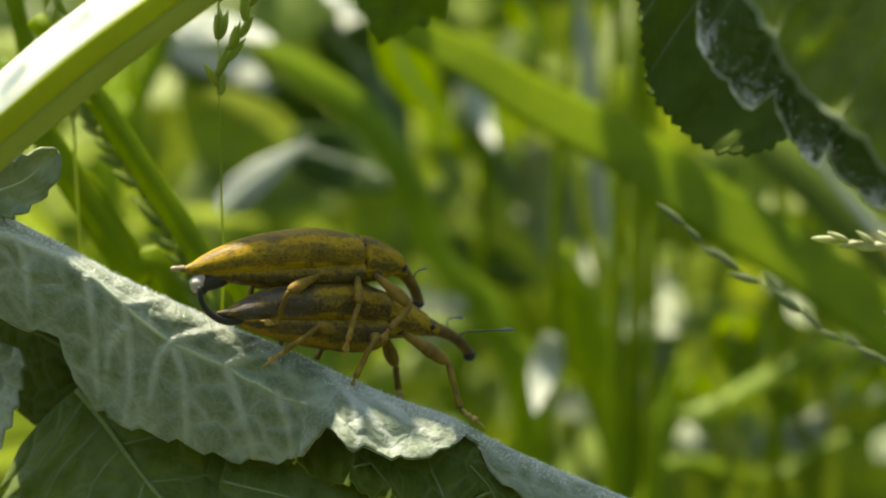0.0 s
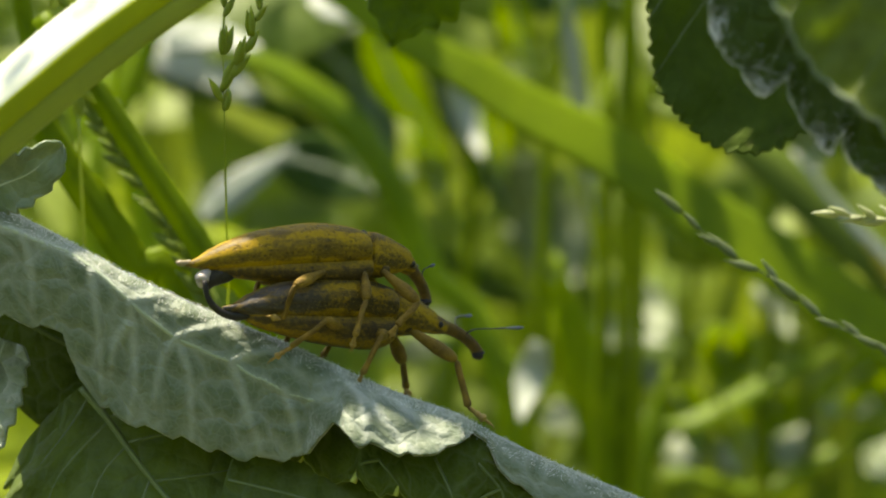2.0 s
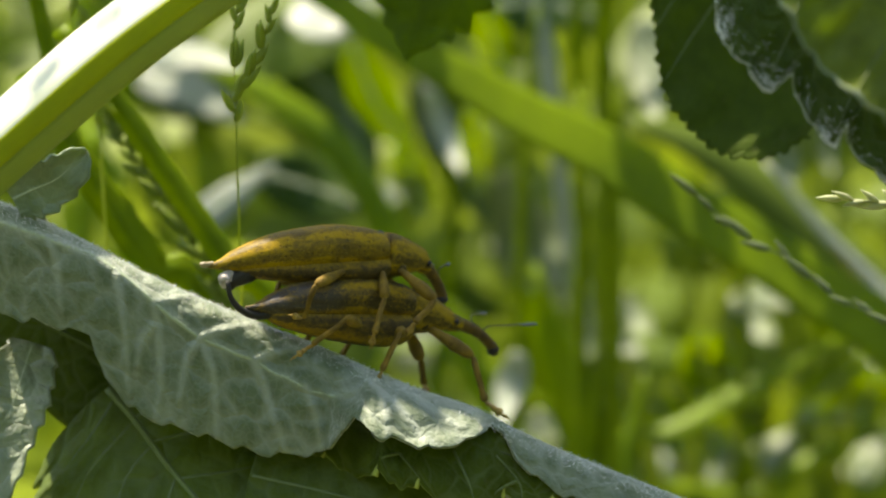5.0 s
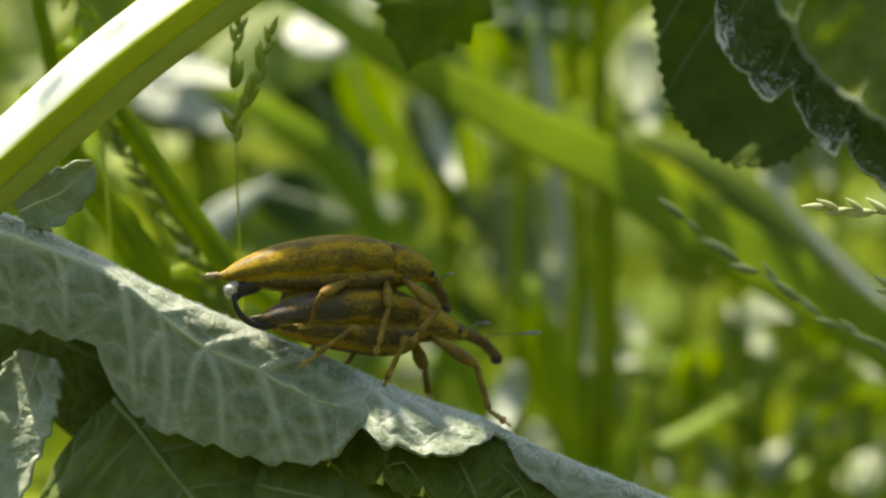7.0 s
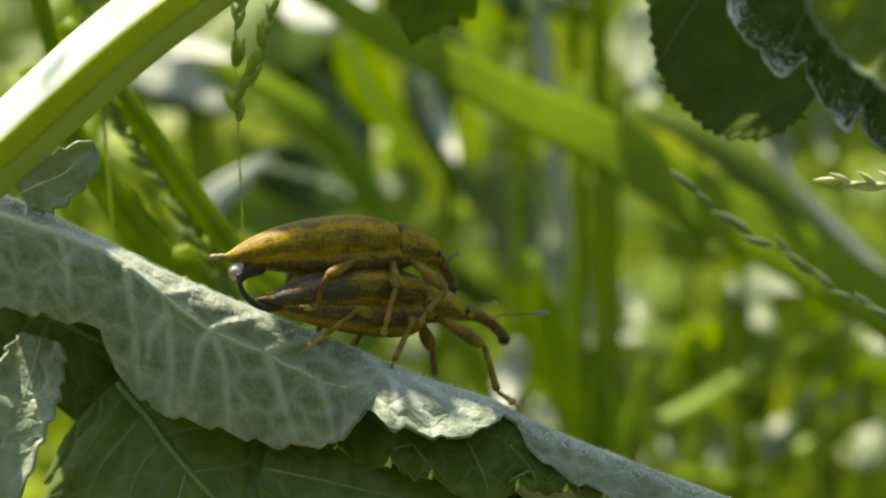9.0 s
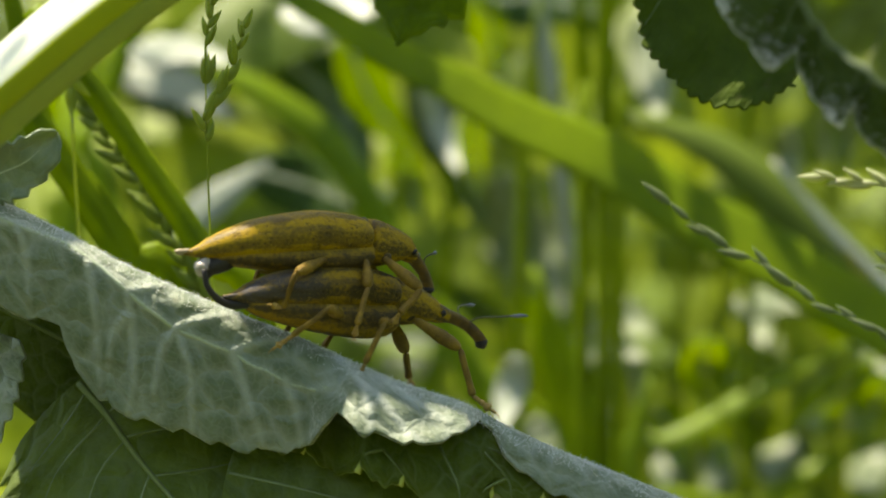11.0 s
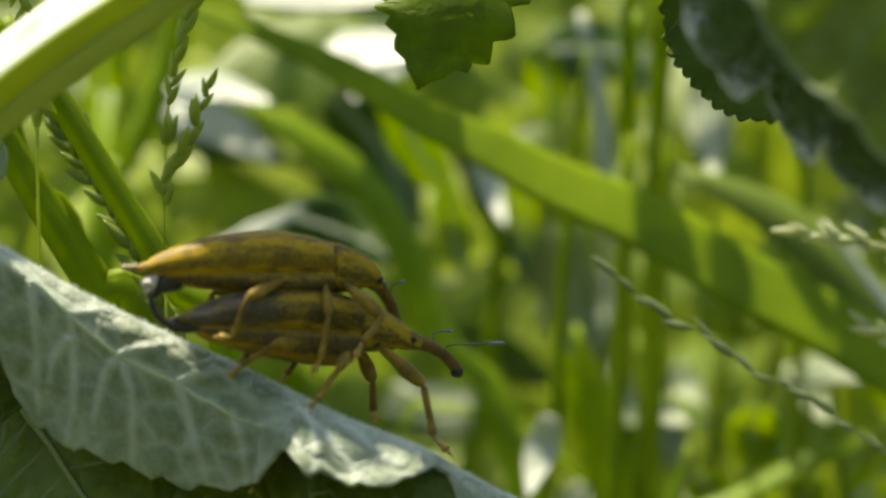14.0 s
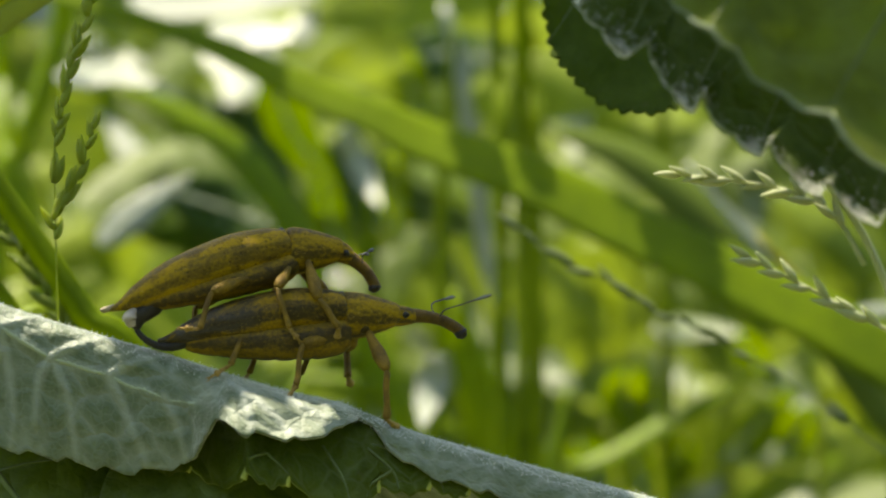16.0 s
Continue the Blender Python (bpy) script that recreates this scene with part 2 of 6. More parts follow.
MEADOW = blade_material("meadow_grass", rgb(0.12, 0.18, 0.022), rgb(0.042, 0.08, 0.013), rgb(0.35, 0.45, 0.024), 0.5, 0.45, islands=True, spec=0.25)
MEADOW_LEAF = leaf_material("meadow_leaves", rgb(0.13, 0.20, 0.026), rgb(0.042, 0.08, 0.013), rgb(0.24, 0.32, 0.09), rgb(0.35, 0.45, 0.024), 0.5, 0.45, 0.2, 0.4, islands=True, spec=0.25)
SEED_GREEN = blade_material("green_spikelet", rgb(0.32, 0.40, 0.06), rgb(0.20, 0.28, 0.035), rgb(0.66, 0.70, 0.06), 0.45, 0.55)
SEED_DARK = blade_material("dark_spikelet", rgb(0.18, 0.25, 0.03), rgb(0.12, 0.18, 0.02), rgb(0.34, 0.42, 0.02), 0.5, 0.45)
SEED_PALE = blade_material("pale_spikelet", rgb(0.58, 0.62, 0.42), rgb(0.34, 0.42, 0.18), rgb(0.66, 0.70, 0.30), 0.4, 0.3)
SEED_GREY = blade_material("grey_spikelet", rgb(0.18, 0.225, 0.12), rgb(0.10, 0.14, 0.055), rgb(0.30, 0.36, 0.10), 0.65, 0.3, spec=0.2)
SOIL = plain_material("soil", rgb(0.088, 0.082, 0.038), rgb(0.05, 0.064, 0.025), 0.9, 25.0, 0.8)
SHELL = weevil_material("yellow_dusted_shell", rgb(0.38, 0.24, 0.010), rgb(0.15, 0.098, 0.016), 9.0)
SHELL_DARK = weevil_material("worn_dusted_shell", rgb(0.32, 0.195, 0.009), rgb(0.058, 0.04, 0.015), 9.0, 0.8)
NECK = weevil_material("yellow_dusted_neck", rgb(0.36, 0.228, 0.011), rgb(0.085, 0.055, 0.012), 7.0)
BELLY = weevil_material("yellow_dusted_belly", rgb(0.29, 0.18, 0.016), rgb(0.065, 0.044, 0.018), 5.0)
SNOUT = plain_material("snout_shell", rgb(0.16, 0.092, 0.010), rgb(0.06, 0.035, 0.009), 0.5, 1500.0, 0.8, spec=0.25)
LEG = plain_material("leg_shell", rgb(0.27, 0.165, 0.022), rgb(0.105, 0.064, 0.014), 0.6, 1100.0, 0.7, spec=0.25)
FOOT = plain_material("foot_pad", rgb(0.44, 0.28, 0.06), rgb(0.26, 0.155, 0.035), 0.55, 1500.0, 0.5)
BLACK = plain_material("black_shell", rgb(0.022, 0.02, 0.022), rgb(0.04, 0.035, 0.03), 0.45, 900.0, 0.5, spec=0.25)
FEELER = plain_material("grey_feeler", rgb(0.08, 0.07, 0.07), rgb(0.05, 0.042, 0.035), 0.45, 1500.0, 0.3)
CLUB = plain_material("grey_feeler_club", rgb(0.16, 0.17, 0.20), rgb(0.10, 0.105, 0.125), 0.5, 1500.0, 0.3)
DUST = plain_material("yellow_dust_hair", rgb(0.42, 0.29, 0.03), rgb(0.30, 0.20, 0.02), 0.6, 900.0, 0.1)
TAIL_TIP = plain_material("pale_tail_tip", rgb(0.36, 0.30, 0.20), rgb(0.24, 0.19, 0.11), 0.5, 900.0, 0.4)
MEMBRANE = plain_material("white_membrane", rgb(0.52, 0.46, 0.43), rgb(0.40, 0.33, 0.32), 0.4, 900.0, 0.4)


# ---- shapes, all in millimetres ----
def vec(p):
    return Vector(p)


def curve(points, n):
    """n + 1 points on a smooth line through the given ones."""
    pts = [vec(p) for p in points]
    ext = [2 * pts[0] - pts[1]] + pts + [2 * pts[-1] - pts[-2]]
    out = []
    for i in range(n + 1):
        f = i / n * (len(pts) - 1)
        k = min(int(f), len(pts) - 2)
        t = f - k
        a, b, c, d = ext[k:k + 4]
        out.append(0.5 * (2 * b + (c - a) * t + (2 * a - 5 * b + 4 * c - d) * t * t + (3 * b - a - 3 * c + d) * t ** 3))
    return out


def lerp_list(values, f):
    f = max(0.0, min(1.0, f)) * (len(values) - 1)
    k = min(int(f), len(values) - 2)
    return values[k] + (values[k + 1] - values[k]) * (f - k)


def rings(bm, loops, cap=True, smooth=True):
    """Skin closed loops of equal length."""
    made = [[bm.verts.new(p) for p in loop] for loop in loops]
    for a, b in zip(made, made[1:]):
        for i in range(len(a)):
            j = (i + 1) % len(a)
            bm.faces.new((a[i], a[j], b[j], b[i])).smooth = smooth
    if cap:
        bm.faces.new(made[0][::-1]).smooth = smooth
        bm.faces.new(made[-1]).smooth = smooth


def tube(bm, points, radii, sides=8, steps=None, flat=1.0, up=(0, 0, 1)):
    """A tapered round rod along a smooth line; flat squeezes it along up."""
    line = curve(points, steps or 4 * (len(points) - 1))
    loops = []
    for i, p in enumerate(line):
        d = (line[min(i + 1, len(line) - 1)] - line[max(i - 1, 0)]).normalized()
        side = d.cross(vec(up))
        side = side.normalized() if side.length > 1e-4 else d.orthogonal().normalized()
        top = side.cross(d)
        r = lerp_list(radii, i / (len(line) - 1))
        loops.append([p + side * (r * math.cos(a)) + top * (r * flat * math.sin(a)) for a in [2 * math.pi * k / sides for k in range(sides)]])
    rings(bm, loops)


def sheet(bm, place, nu, nv, thick, size, chart=None):
    """A thin skin over place(u, v), u and v in 0..1, with two faces, a rim and UVs in millimetres."""
    uv = bm.loops.layers.uv.verify()
    grid = [[vec(place(i / nu, j / nv)) for j in range(nv + 1)] for i in range(nu + 1)]
    tops, lows, where = [], [], {}
    for i in range(nu + 1):
        a, b = [], []
        for j in range(nv + 1):
            du = grid[min(i + 1, nu)][j] - grid[max(i - 1, 0)][j]
            dv = grid[i][min(j + 1, nv)] - grid[i][max(j - 1, 0)]
            nn = du.cross(dv)
            nn = nn.normalized() if nn.length > 1e-9 else Vector((0, 0, 1))
            for bag, s in ((a, 0.5), (b, -0.5)):
                v = bm.verts.new(grid[i][j] + nn * (thick * s))
                where[v] = chart(i / nu, j / nv) if chart else (i / nu * size[0], j / nv * size[1])
                bag.append(v)
        tops.append(a)
        lows.append(b)

    def face(*vs):
        f = bm.faces.new(vs)
        f.smooth = True
        for loop in f.loops:
            loop[uv].uv = where[loop.vert]
    for i in range(nu):
        for j in range(nv):
            face(tops[i][j], tops[i + 1][j], tops[i + 1][j + 1], tops[i][j + 1])
            face(lows[i][j + 1], lows[i + 1][j + 1], lows[i + 1][j], lows[i][j])
    for i in range(nu):
        face(tops[i + 1][0], tops[i][0], lows[i][0], lows[i + 1][0])
        face(tops[i][nv], tops[i + 1][nv], lows[i + 1][nv], lows[i][nv])
    for j in range(nv):
        face(tops[0][j], tops[0][j + 1], lows[0][j + 1], lows[0][j])
        face(tops[nu][j + 1], tops[nu][j], lows[nu][j], lows[nu][j + 1])


def part(name, bm, material, parent=None, label="", at=None):
    """Link a bmesh, drawn in millimetres, as one mesh object."""
    bmesh.ops.scale(bm, vec=(0.001, 0.001, 0.001), verts=bm.verts)
    bmesh.ops.recalc_face_normals(bm, faces=bm.faces)
    mesh = bpy.data.meshes.new(name)
    bm.to_mesh(mesh)
    bm.free()
    mesh.materials.append(material)
    ob = new(name, mesh)
    if parent is not None:
        ob.parent = parent
    if at is not None:
        ob.matrix_basis = at
    return tagged(ob, label)


def base(name, at, label, category, group="", kind=""):
    ob = new(name)
    ob.empty_display_size = 0.002
    ob.matrix_basis = at
    return tagged(ob, label, category, group, kind)


def saw(x):
    """A blunt forward-leaning tooth, 0..1."""
    f = x - math.floor(x)
    return f / 0.78 if f < 0.78 else (1 - f) / 0.22


def leaf_surface(mid, side, width, teeth=9, depth=0.16, lobes=0.0, curl=0.0, ruffle=0.05, tip=1.3, seed=0.0):
    """The place function of a toothed leaf: mid from base to tip, side the way of its blade."""
    line = curve(mid, 64)
    side = vec(side)

    def place(u, v):
        s = u * 64
        k = min(int(s), 63)
        p = line[k].lerp(line[k + 1], s - k)
        d = (line[min(k + 1, 64)] - line[max(k - 1, 0)]).normalized()
        across = (side - d * side.dot(d)).normalized()
        nn = across.cross(d)
        w = width * (math.sin(math.pi * min(1.0, 0.06 + 0.94 * u) ** 0.75) ** (1 / tip) if u < 1 else 0.0)
        q = 2 * v - 1
        edge = 1 - depth * (1 - saw(u * teeth + (0.37 if q > 0 else 0.0) + seed)) - lobes * (0.5 + 0.5 * math.cos(2 * math.pi * (u * teeth / 3.4 + seed + (0.2 if q > 0 else 0))))
        reach = abs(q)
        x = math.copysign(reach * w * (1 + (edge - 1) * reach ** 3), q)
        bend = curl * w * reach ** 2 + ruffle * width * reach ** 1.5 * math.sin(u * teeth * 2.2 + 3 * seed + (2.0 if q > 0 else 0))
        return p + across * x + nn * bend + d * (0.10 * w * reach ** 2)
    return place


def add_veins(place, parent, material, thick, pairs, nn, fork=0.16):
    """Raised veins on a leaf: a midrib and side veins that follow the skin."""
    nn = vec(nn)
    bm = bmesh.new()
    tube(bm, [vec(place(0.01 + 0.97 * i / 12, 0.5)) + nn * thick * 0.4 for i in range(13)], [thick, thick * 0.75, thick * 0.25], 6, 24)
    part("midrib", bm, material, parent)
    for k in range(pairs):
        u0 = 0.08 + 0.78 * k / pairs
        for q in (0, 1):
            bm = bmesh.new()
            line = []
            for i in range(6):
                f = i / 5
                bend = 0.018 * math.sin(5.5 * f + 1.7 * k + q) + 0.06 * f * f
                line.append(vec(place(min(0.99, u0 + fork * f + bend), 0.5 + (0.46 * f if q else -0.46 * f))) + nn * thick * 0.25)
            tube(bm, line, [thick * 0.42, thick * 0.3, thick * 0.12], 5, 10)
            part("side_vein", bm, material, parent)


def toothed_leaf(name, at, mid, side, width, material, vein_material, label, pairs=6, thick=0.28, vein=0.28, face=(0, -1, 0), stalk=None, cat="leaf", group="", nu=120, nv=18, **shape):
    thing = base(name, at, label, cat, group)
    place = leaf_surface(mid, side, width, **shape)
    bm = bmesh.new()
    length = sum(((vec(b) - vec(a)).length for a, b in zip(mid, mid[1:])))
    sheet(bm, place, nu, nv, thick, (length, 2 * width))
    part("blade", bm, material, thing)
    if pairs:
        add_veins(place, thing, vein_material, vein, pairs, face)
    if stalk:
        bm = bmesh.new()
        tube(bm, stalk, [0.6, 0.7, 0.9], 8)
        part("petiole", bm, STALK_SIDE, thing)
    return thing, place


def blade_bm(bm, points, widths, facing=(0, -1, 0), fold=0.25, n=20, thick=0.18, twist=0.0):
    """A grass blade: a tapering strip, folded along its middle."""
    line = curve(points, n)
    facing = vec(facing)
    length = sum((b - a).length for a, b in zip(line, line[1:]))

    def place(u, v):
        k = min(int(u * n), n - 1)
        p = line[k].lerp(line[k + 1], u * n - k)
        d = (line[min(k + 1, n)] - line[max(k - 1, 0)]).normalized()
        f = facing
        if twist:
            f = Matrix.Rotation(twist * u, 3, d) @ facing
        across = d.cross(f)
        across = across.normalized() if across.length > 1e-4 else d.orthogonal().normalized()
        nn = across.cross(d)
        w = lerp_list(widths, u)
        q = 2 * v - 1
        return p + across * (q * w / 2) - nn * (fold * abs(q) * w / 2)
    sheet(bm, place, n, 6, thick, (length, max(widths)))


def grass_shoot(points, widths, material, label, group="", fold=0.25, n=20, facing=(0, -1, 0), **how):
    """One long grass leaf as a thing, with its foot at the first point: the blade and its midrib."""
    o = vec(points[0])
    thing = base("grass_shoot", mm(*o), label, "grass", group)
    bm = bmesh.new()
    local = [vec(p) - o for p in points]
    blade_bm(bm, local, widths, facing=facing, fold=fold, n=n, **how)
    part("blade", bm, material, thing)
    bm = bmesh.new()
    r = 0.06 * max(widths)
    tube(bm, [p - vec(facing) * (0.1 + 0.5 * r) for p in local], [r, r * 0.8, r * 0.3], 6, n)
    part("midrib", bm, material, thing)
    return thing


def spikelet_mesh(name, length, width, material):
    """A pointed grain wrapped in two husks, along +x from its foot."""
    bm = bmesh.new()
    for side, scale, open_by in ((1, 1.0, 0.10), (-1, 0.86, 0.10)):
        loops = []
        for i in range(8):
            f = i / 7
            r = max(0.012, 0.5 * width * math.sin(math.pi * (0.06 + 0.94 * f) ** 0.8) ** 0.9)
            loops.append([(length * scale * f, side * (0.18 * width + open_by * f * width) + 0.62 * r * math.cos(a), r * math.sin(a)) for a in [2 * math.pi * k / 7 for k in range(7)]])
        rings(bm, loops)
    bmesh.ops.scale(bm, vec=(0.001, 0.001, 0.001), verts=bm.verts)
    mesh = bpy.data.meshes.new(name)
    bm.to_mesh(mesh)
    bm.free()
    mesh.materials.append(material)
    return mesh


def bristles(name, parent, skins, count, length, thick, material, label, seed, keep=None):
    """Short hairs strewn over the given skins, as one part."""
    rnd = random.Random(seed)
    verts, faces = [], []
    for skin in skins:
        polys = skin.data.polygons
        areas = list(itertools.accumulate(p.area for p in polys))
        for k in range(count):
            poly = polys[min(len(polys) - 1, bisect(areas, rnd.random() * areas[-1]))]
            corners = [skin.data.vertices[i].co for i in poly.vertices]
            s, t = rnd.random(), rnd.random()
            p = corners[0].lerp(corners[1], s).lerp(corners[-1].lerp(corners[min(2, len(corners) - 1)], s), t) * 1000
            if keep and not keep(p):
                continue
            d = (poly.normal + Vector((rnd.gauss(0, 0.5), rnd.gauss(0, 0.5), rnd.gauss(0, 0.5)))).normalized()
            e = d.orthogonal().normalized() * thick
            f = d.cross(e)
            n = len(verts)
            verts += [p + e, p - 0.5 * e + f, p - 0.5 * e - f, p + d * length * rnd.uniform(0.6, 1.3)]
            faces += [(n, n + 1, n + 3), (n + 1, n + 2, n + 3), (n + 2, n, n + 3)]
    mesh = bpy.data.meshes.new(name)
    mesh.from_pydata([v * 0.001 for v in verts], [], faces)
    mesh.materials.append(material)
    ob = new(name, mesh)
    ob.parent = parent
    return tagged(ob, label, kind="stuff")


def bisect(values, x):
    lo, hi = 0, len(values)
    while lo < hi:
        mid = (lo + hi) // 2
        lo, hi = (mid + 1, hi) if values[mid] < x else (lo, mid)
    return lo


def grass_spike(at, branches, grain, material, stem_material, label, spread=22, step=2.2, group="grass flower heads", seed=1):
    """A grass flower head: branches of (points, from which part on the grains begin)."""
    thing = base("grass_spike", at, label, "grass", group)
    rnd = random.Random(seed)
    mesh = spikelet_mesh("spikelet", grain[0], grain[1], material)
    for points, start, thick in branches:
        bm = bmesh.new()
        tube(bm, points, [thick, thick * 0.8, thick * 0.5], 6, 24)
        part("stem", bm, stem_material, thing)
        line = curve(points, 60)
        length = sum((b - a).length for a, b in zip(line, line[1:]))
        count = max(2, int(length * (1 - start) / step))
        for k in range(count + 1):
            f = start + (1 - start) * k / count
            i = min(59, int(f * 60))
            d = (line[i + 1] - line[i]).normalized()
            lean = radians(spread * (1 if k % 2 else -1) + rnd.uniform(-10, 10)) * (0.15 if k == count else 1)
            out = d.cross(Vector((0, 1, 0)))
            out = out.normalized() if out.length > 1e-3 else Vector((1, 0, 0))
            way = d * math.cos(lean) + out * math.sin(lean) + Vector((0, rnd.uniform(-0.2, 0.2), 0))
            ob = new("spikelet", mesh)
            ob.parent = thing
            size = rnd.uniform(0.66, 1.12)
            ob.matrix_basis = Matrix.LocRotScale(line[i] * 0.001, way.to_track_quat("X", "Z"), (size, size, size))
    return thing


# ---- ground and far growth ----
def build_ground():
    bm = bmesh.new()
    n = 40
    span = [(-1 if k < 0 else 1) * 150000 * (abs(k) / n) ** 3 for k in range(-n, n + 1)]
    grid = [[bm.verts.new((x, y, -185 + 9 * noise.noise(Vector((x * 0.012, y * 0.012, 0))) if abs(x) + abs(y) < 5000 else (x, y, -185)[2])) for y in span] for x in span]
    for i in range(2 * n):
        for j in range(2 * n):
            bm.faces.new((grid[i][j], grid[i + 1][j], grid[i + 1][j + 1], grid[i][j + 1])).smooth = True
    ob = part("ground", bm, SOIL)
    tagged(ob, "mossy dark soil under meadow plants", "ground", kind="structure")


def strip(verts, faces, uvs, points, width, facing, n=5, taper=0.9):
    """A cheap blade for the crowds of far plants."""
    line = curve(points, n)
    length = sum((b - a).length for a, b in zip(line, line[1:]))
    start = len(verts)
    for i, p in enumerate(line):
        d = (line[min(i + 1, n)] - line[max(i - 1, 0)]).normalized()
        across = d.cross(facing)
        across = across.normalized() if across.length > 1e-4 else d.orthogonal().normalized()
        nn = across.cross(d)
        f = i / n
        w = width * (math.sin(math.pi * (0.12 + 0.86 * f)) ** taper) * 0.5
        verts += [p - across * w - nn * w * 0.3, p, p + across * w - nn * w * 0.3]
        uvs += [(f * length, 0), (f * length, width / 2), (f * length, width)]
    for i in range(n):
        a = start + 3 * i
        faces += [(a, a + 3, a + 4, a + 1), (a + 1, a + 4, a + 5, a + 2)]


def crowd(name, items, material, label, category):
    verts, faces, uvs = [], [], []
    for points, width, facing, n, taper in items:
        strip(verts, faces, uvs, points, width, facing, n, taper)
    mesh = bpy.data.meshes.new(name)
    mesh.from_pydata([v * 0.001 for v in verts], [], faces)
    layer = mesh.uv_layers.new(name="uv")
    for loop in mesh.loops:
        layer.data[loop.index].uv = uvs[loop.vertex_index]
    for poly in mesh.polygons:
        poly.use_smooth = True
    mesh.materials.append(material)
    return tagged(new(name, mesh), label, category, kind="stuff")


def build_far_growth():
    rnd = random.Random(11)
    items = []
    for k in range(1500):
        y = 380 + 1500 * rnd.random() ** 1.5
        x = rnd.uniform(-1, 1) * (150 + 0.42 * y)
        h = rnd.uniform(150, 330) + 0.06 * y
        lean, deep = rnd.gauss(0, 0.35), rnd.gauss(0, 0.2)
        sag = rnd.uniform(0.0, 0.35)
        foot = Vector((x, y, -186))
        items.append(([foot, foot + Vector((lean * h * 0.35, deep * h * 0.4, h * 0.55)), foot + Vector((lean * h, deep * h, h * (1 - sag * abs(lean))))],
                      rnd.uniform(3, 9), Vector((rnd.gauss(0, 0.6), -1, rnd.gauss(0, 0.4))).normalized(), 5, 0.8))
    crowd("meadow_grass", items, MEADOW, "tall green meadow grass, sunlit and out of focus", "grass")
    items = []
    for k in range(3600):
        y = 150 + 1700 * rnd.random() ** 1.7
        x = rnd.uniform(-1, 1) * (150 + 0.42 * y)
        z = -170 + rnd.random() * (300 + 0.12 * y)
        a = rnd.uniform(0, 2 * math.pi)
        length = rnd.uniform(12, 26) * (0.6 + y / 400)
        way = Vector((math.cos(a), 0.5 * math.sin(a * 1.7), rnd.gauss(0, 0.5))).normalized() * length
        p = Vector((x, y, z))
        items.append(([p, p + way * 0.5 + Vector((0, 0, 0.10 * length)), p + way], length * rnd.uniform(0.3, 0.6), Vector((rnd.gauss(0, 0.5), -0.8, rnd.gauss(0.5, 0.5))).normalized(), 4, 0.8))
    crowd("meadow_leaves", items, MEADOW_LEAF, "broad leaves of meadow herbs, out of focus", "plants")
    items = []
    for k in range(80):
        y = rnd.uniform(110, 230)
        x = rnd.uniform(-0.1, 0.26) * (y + 210)
        lean = rnd.gauss(0.0, 0.3)
        top = rnd.uniform(-30, 45)
        foot = Vector((x - lean * 200, y + rnd.uniform(-8, 8), -186))
        tip = Vector((x + lean * 40, y, top))
        items.append(([foot, foot.lerp(tip, 0.6) + Vector((lean * 14, 0, 0)), tip], rnd.uniform(0.8, 2.8), Vector((rnd.gauss(0, 0.4), -1, rnd.gauss(0.2, 0.3))).normalized(), 6, 0.7))
    crowd("slender_grass", items, MEADOW, "slender upright green grass, out of focus", "grass")
    items = []
    for k in range(260):
        y = rnd.uniform(125, 320)
        x = rnd.uniform(-0.2, 0.22) * (y + 210)
        z = rnd.uniform(-0.16, 0.16) * (y + 210) + 3
        a = rnd.uniform(0, 2 * math.pi)
        length = rnd.uniform(11, 24) * (0.6 + y / 500)
        way = Vector((math.cos(a), 0.4 * math.sin(a * 1.7), 0.8 * math.sin(a))).normalized() * length
        p = Vector((x, y, z))
        items.append(([p, p + way * 0.5 + Vector((0, 0, 0.08 * length)), p + way], length * rnd.uniform(0.35, 0.6), Vector((rnd.gauss(0, 0.4), -0.8, rnd.gauss(0.4, 0.5))).normalized(), 5, 0.8))
    crowd("herb_leaves", items, MEADOW_LEAF, "rounded green herb leaves, out of focus", "plants")
    items = []
    for k in range(5200):
        a = rnd.uniform(-math.pi, math.pi) if k % 3 == 0 else rnd.uniform(-0.45, 0.45)
        r = rnd.uniform(2300, 3600)
        z = -180 + 1900 * rnd.random() ** 1.1
        p = Vector((r * math.sin(a), r * math.cos(a), z))
        way = Vector((rnd.gauss(0, 1), rnd.gauss(0, 1), rnd.gauss(0.1, 0.7))).normalized() * rnd.uniform(70, 160)
        items.append(([p, p + way * 0.5, p + way - Vector((0, 0, 20))], rnd.uniform(40, 90), Vector((rnd.gauss(0, 1), rnd.gauss(0, 1), rnd.gauss(0, 1))).normalized(), 3, 0.8))
    crowd("hedge", items, MEADOW_LEAF, "dense green hedge round the meadow", "hedge")


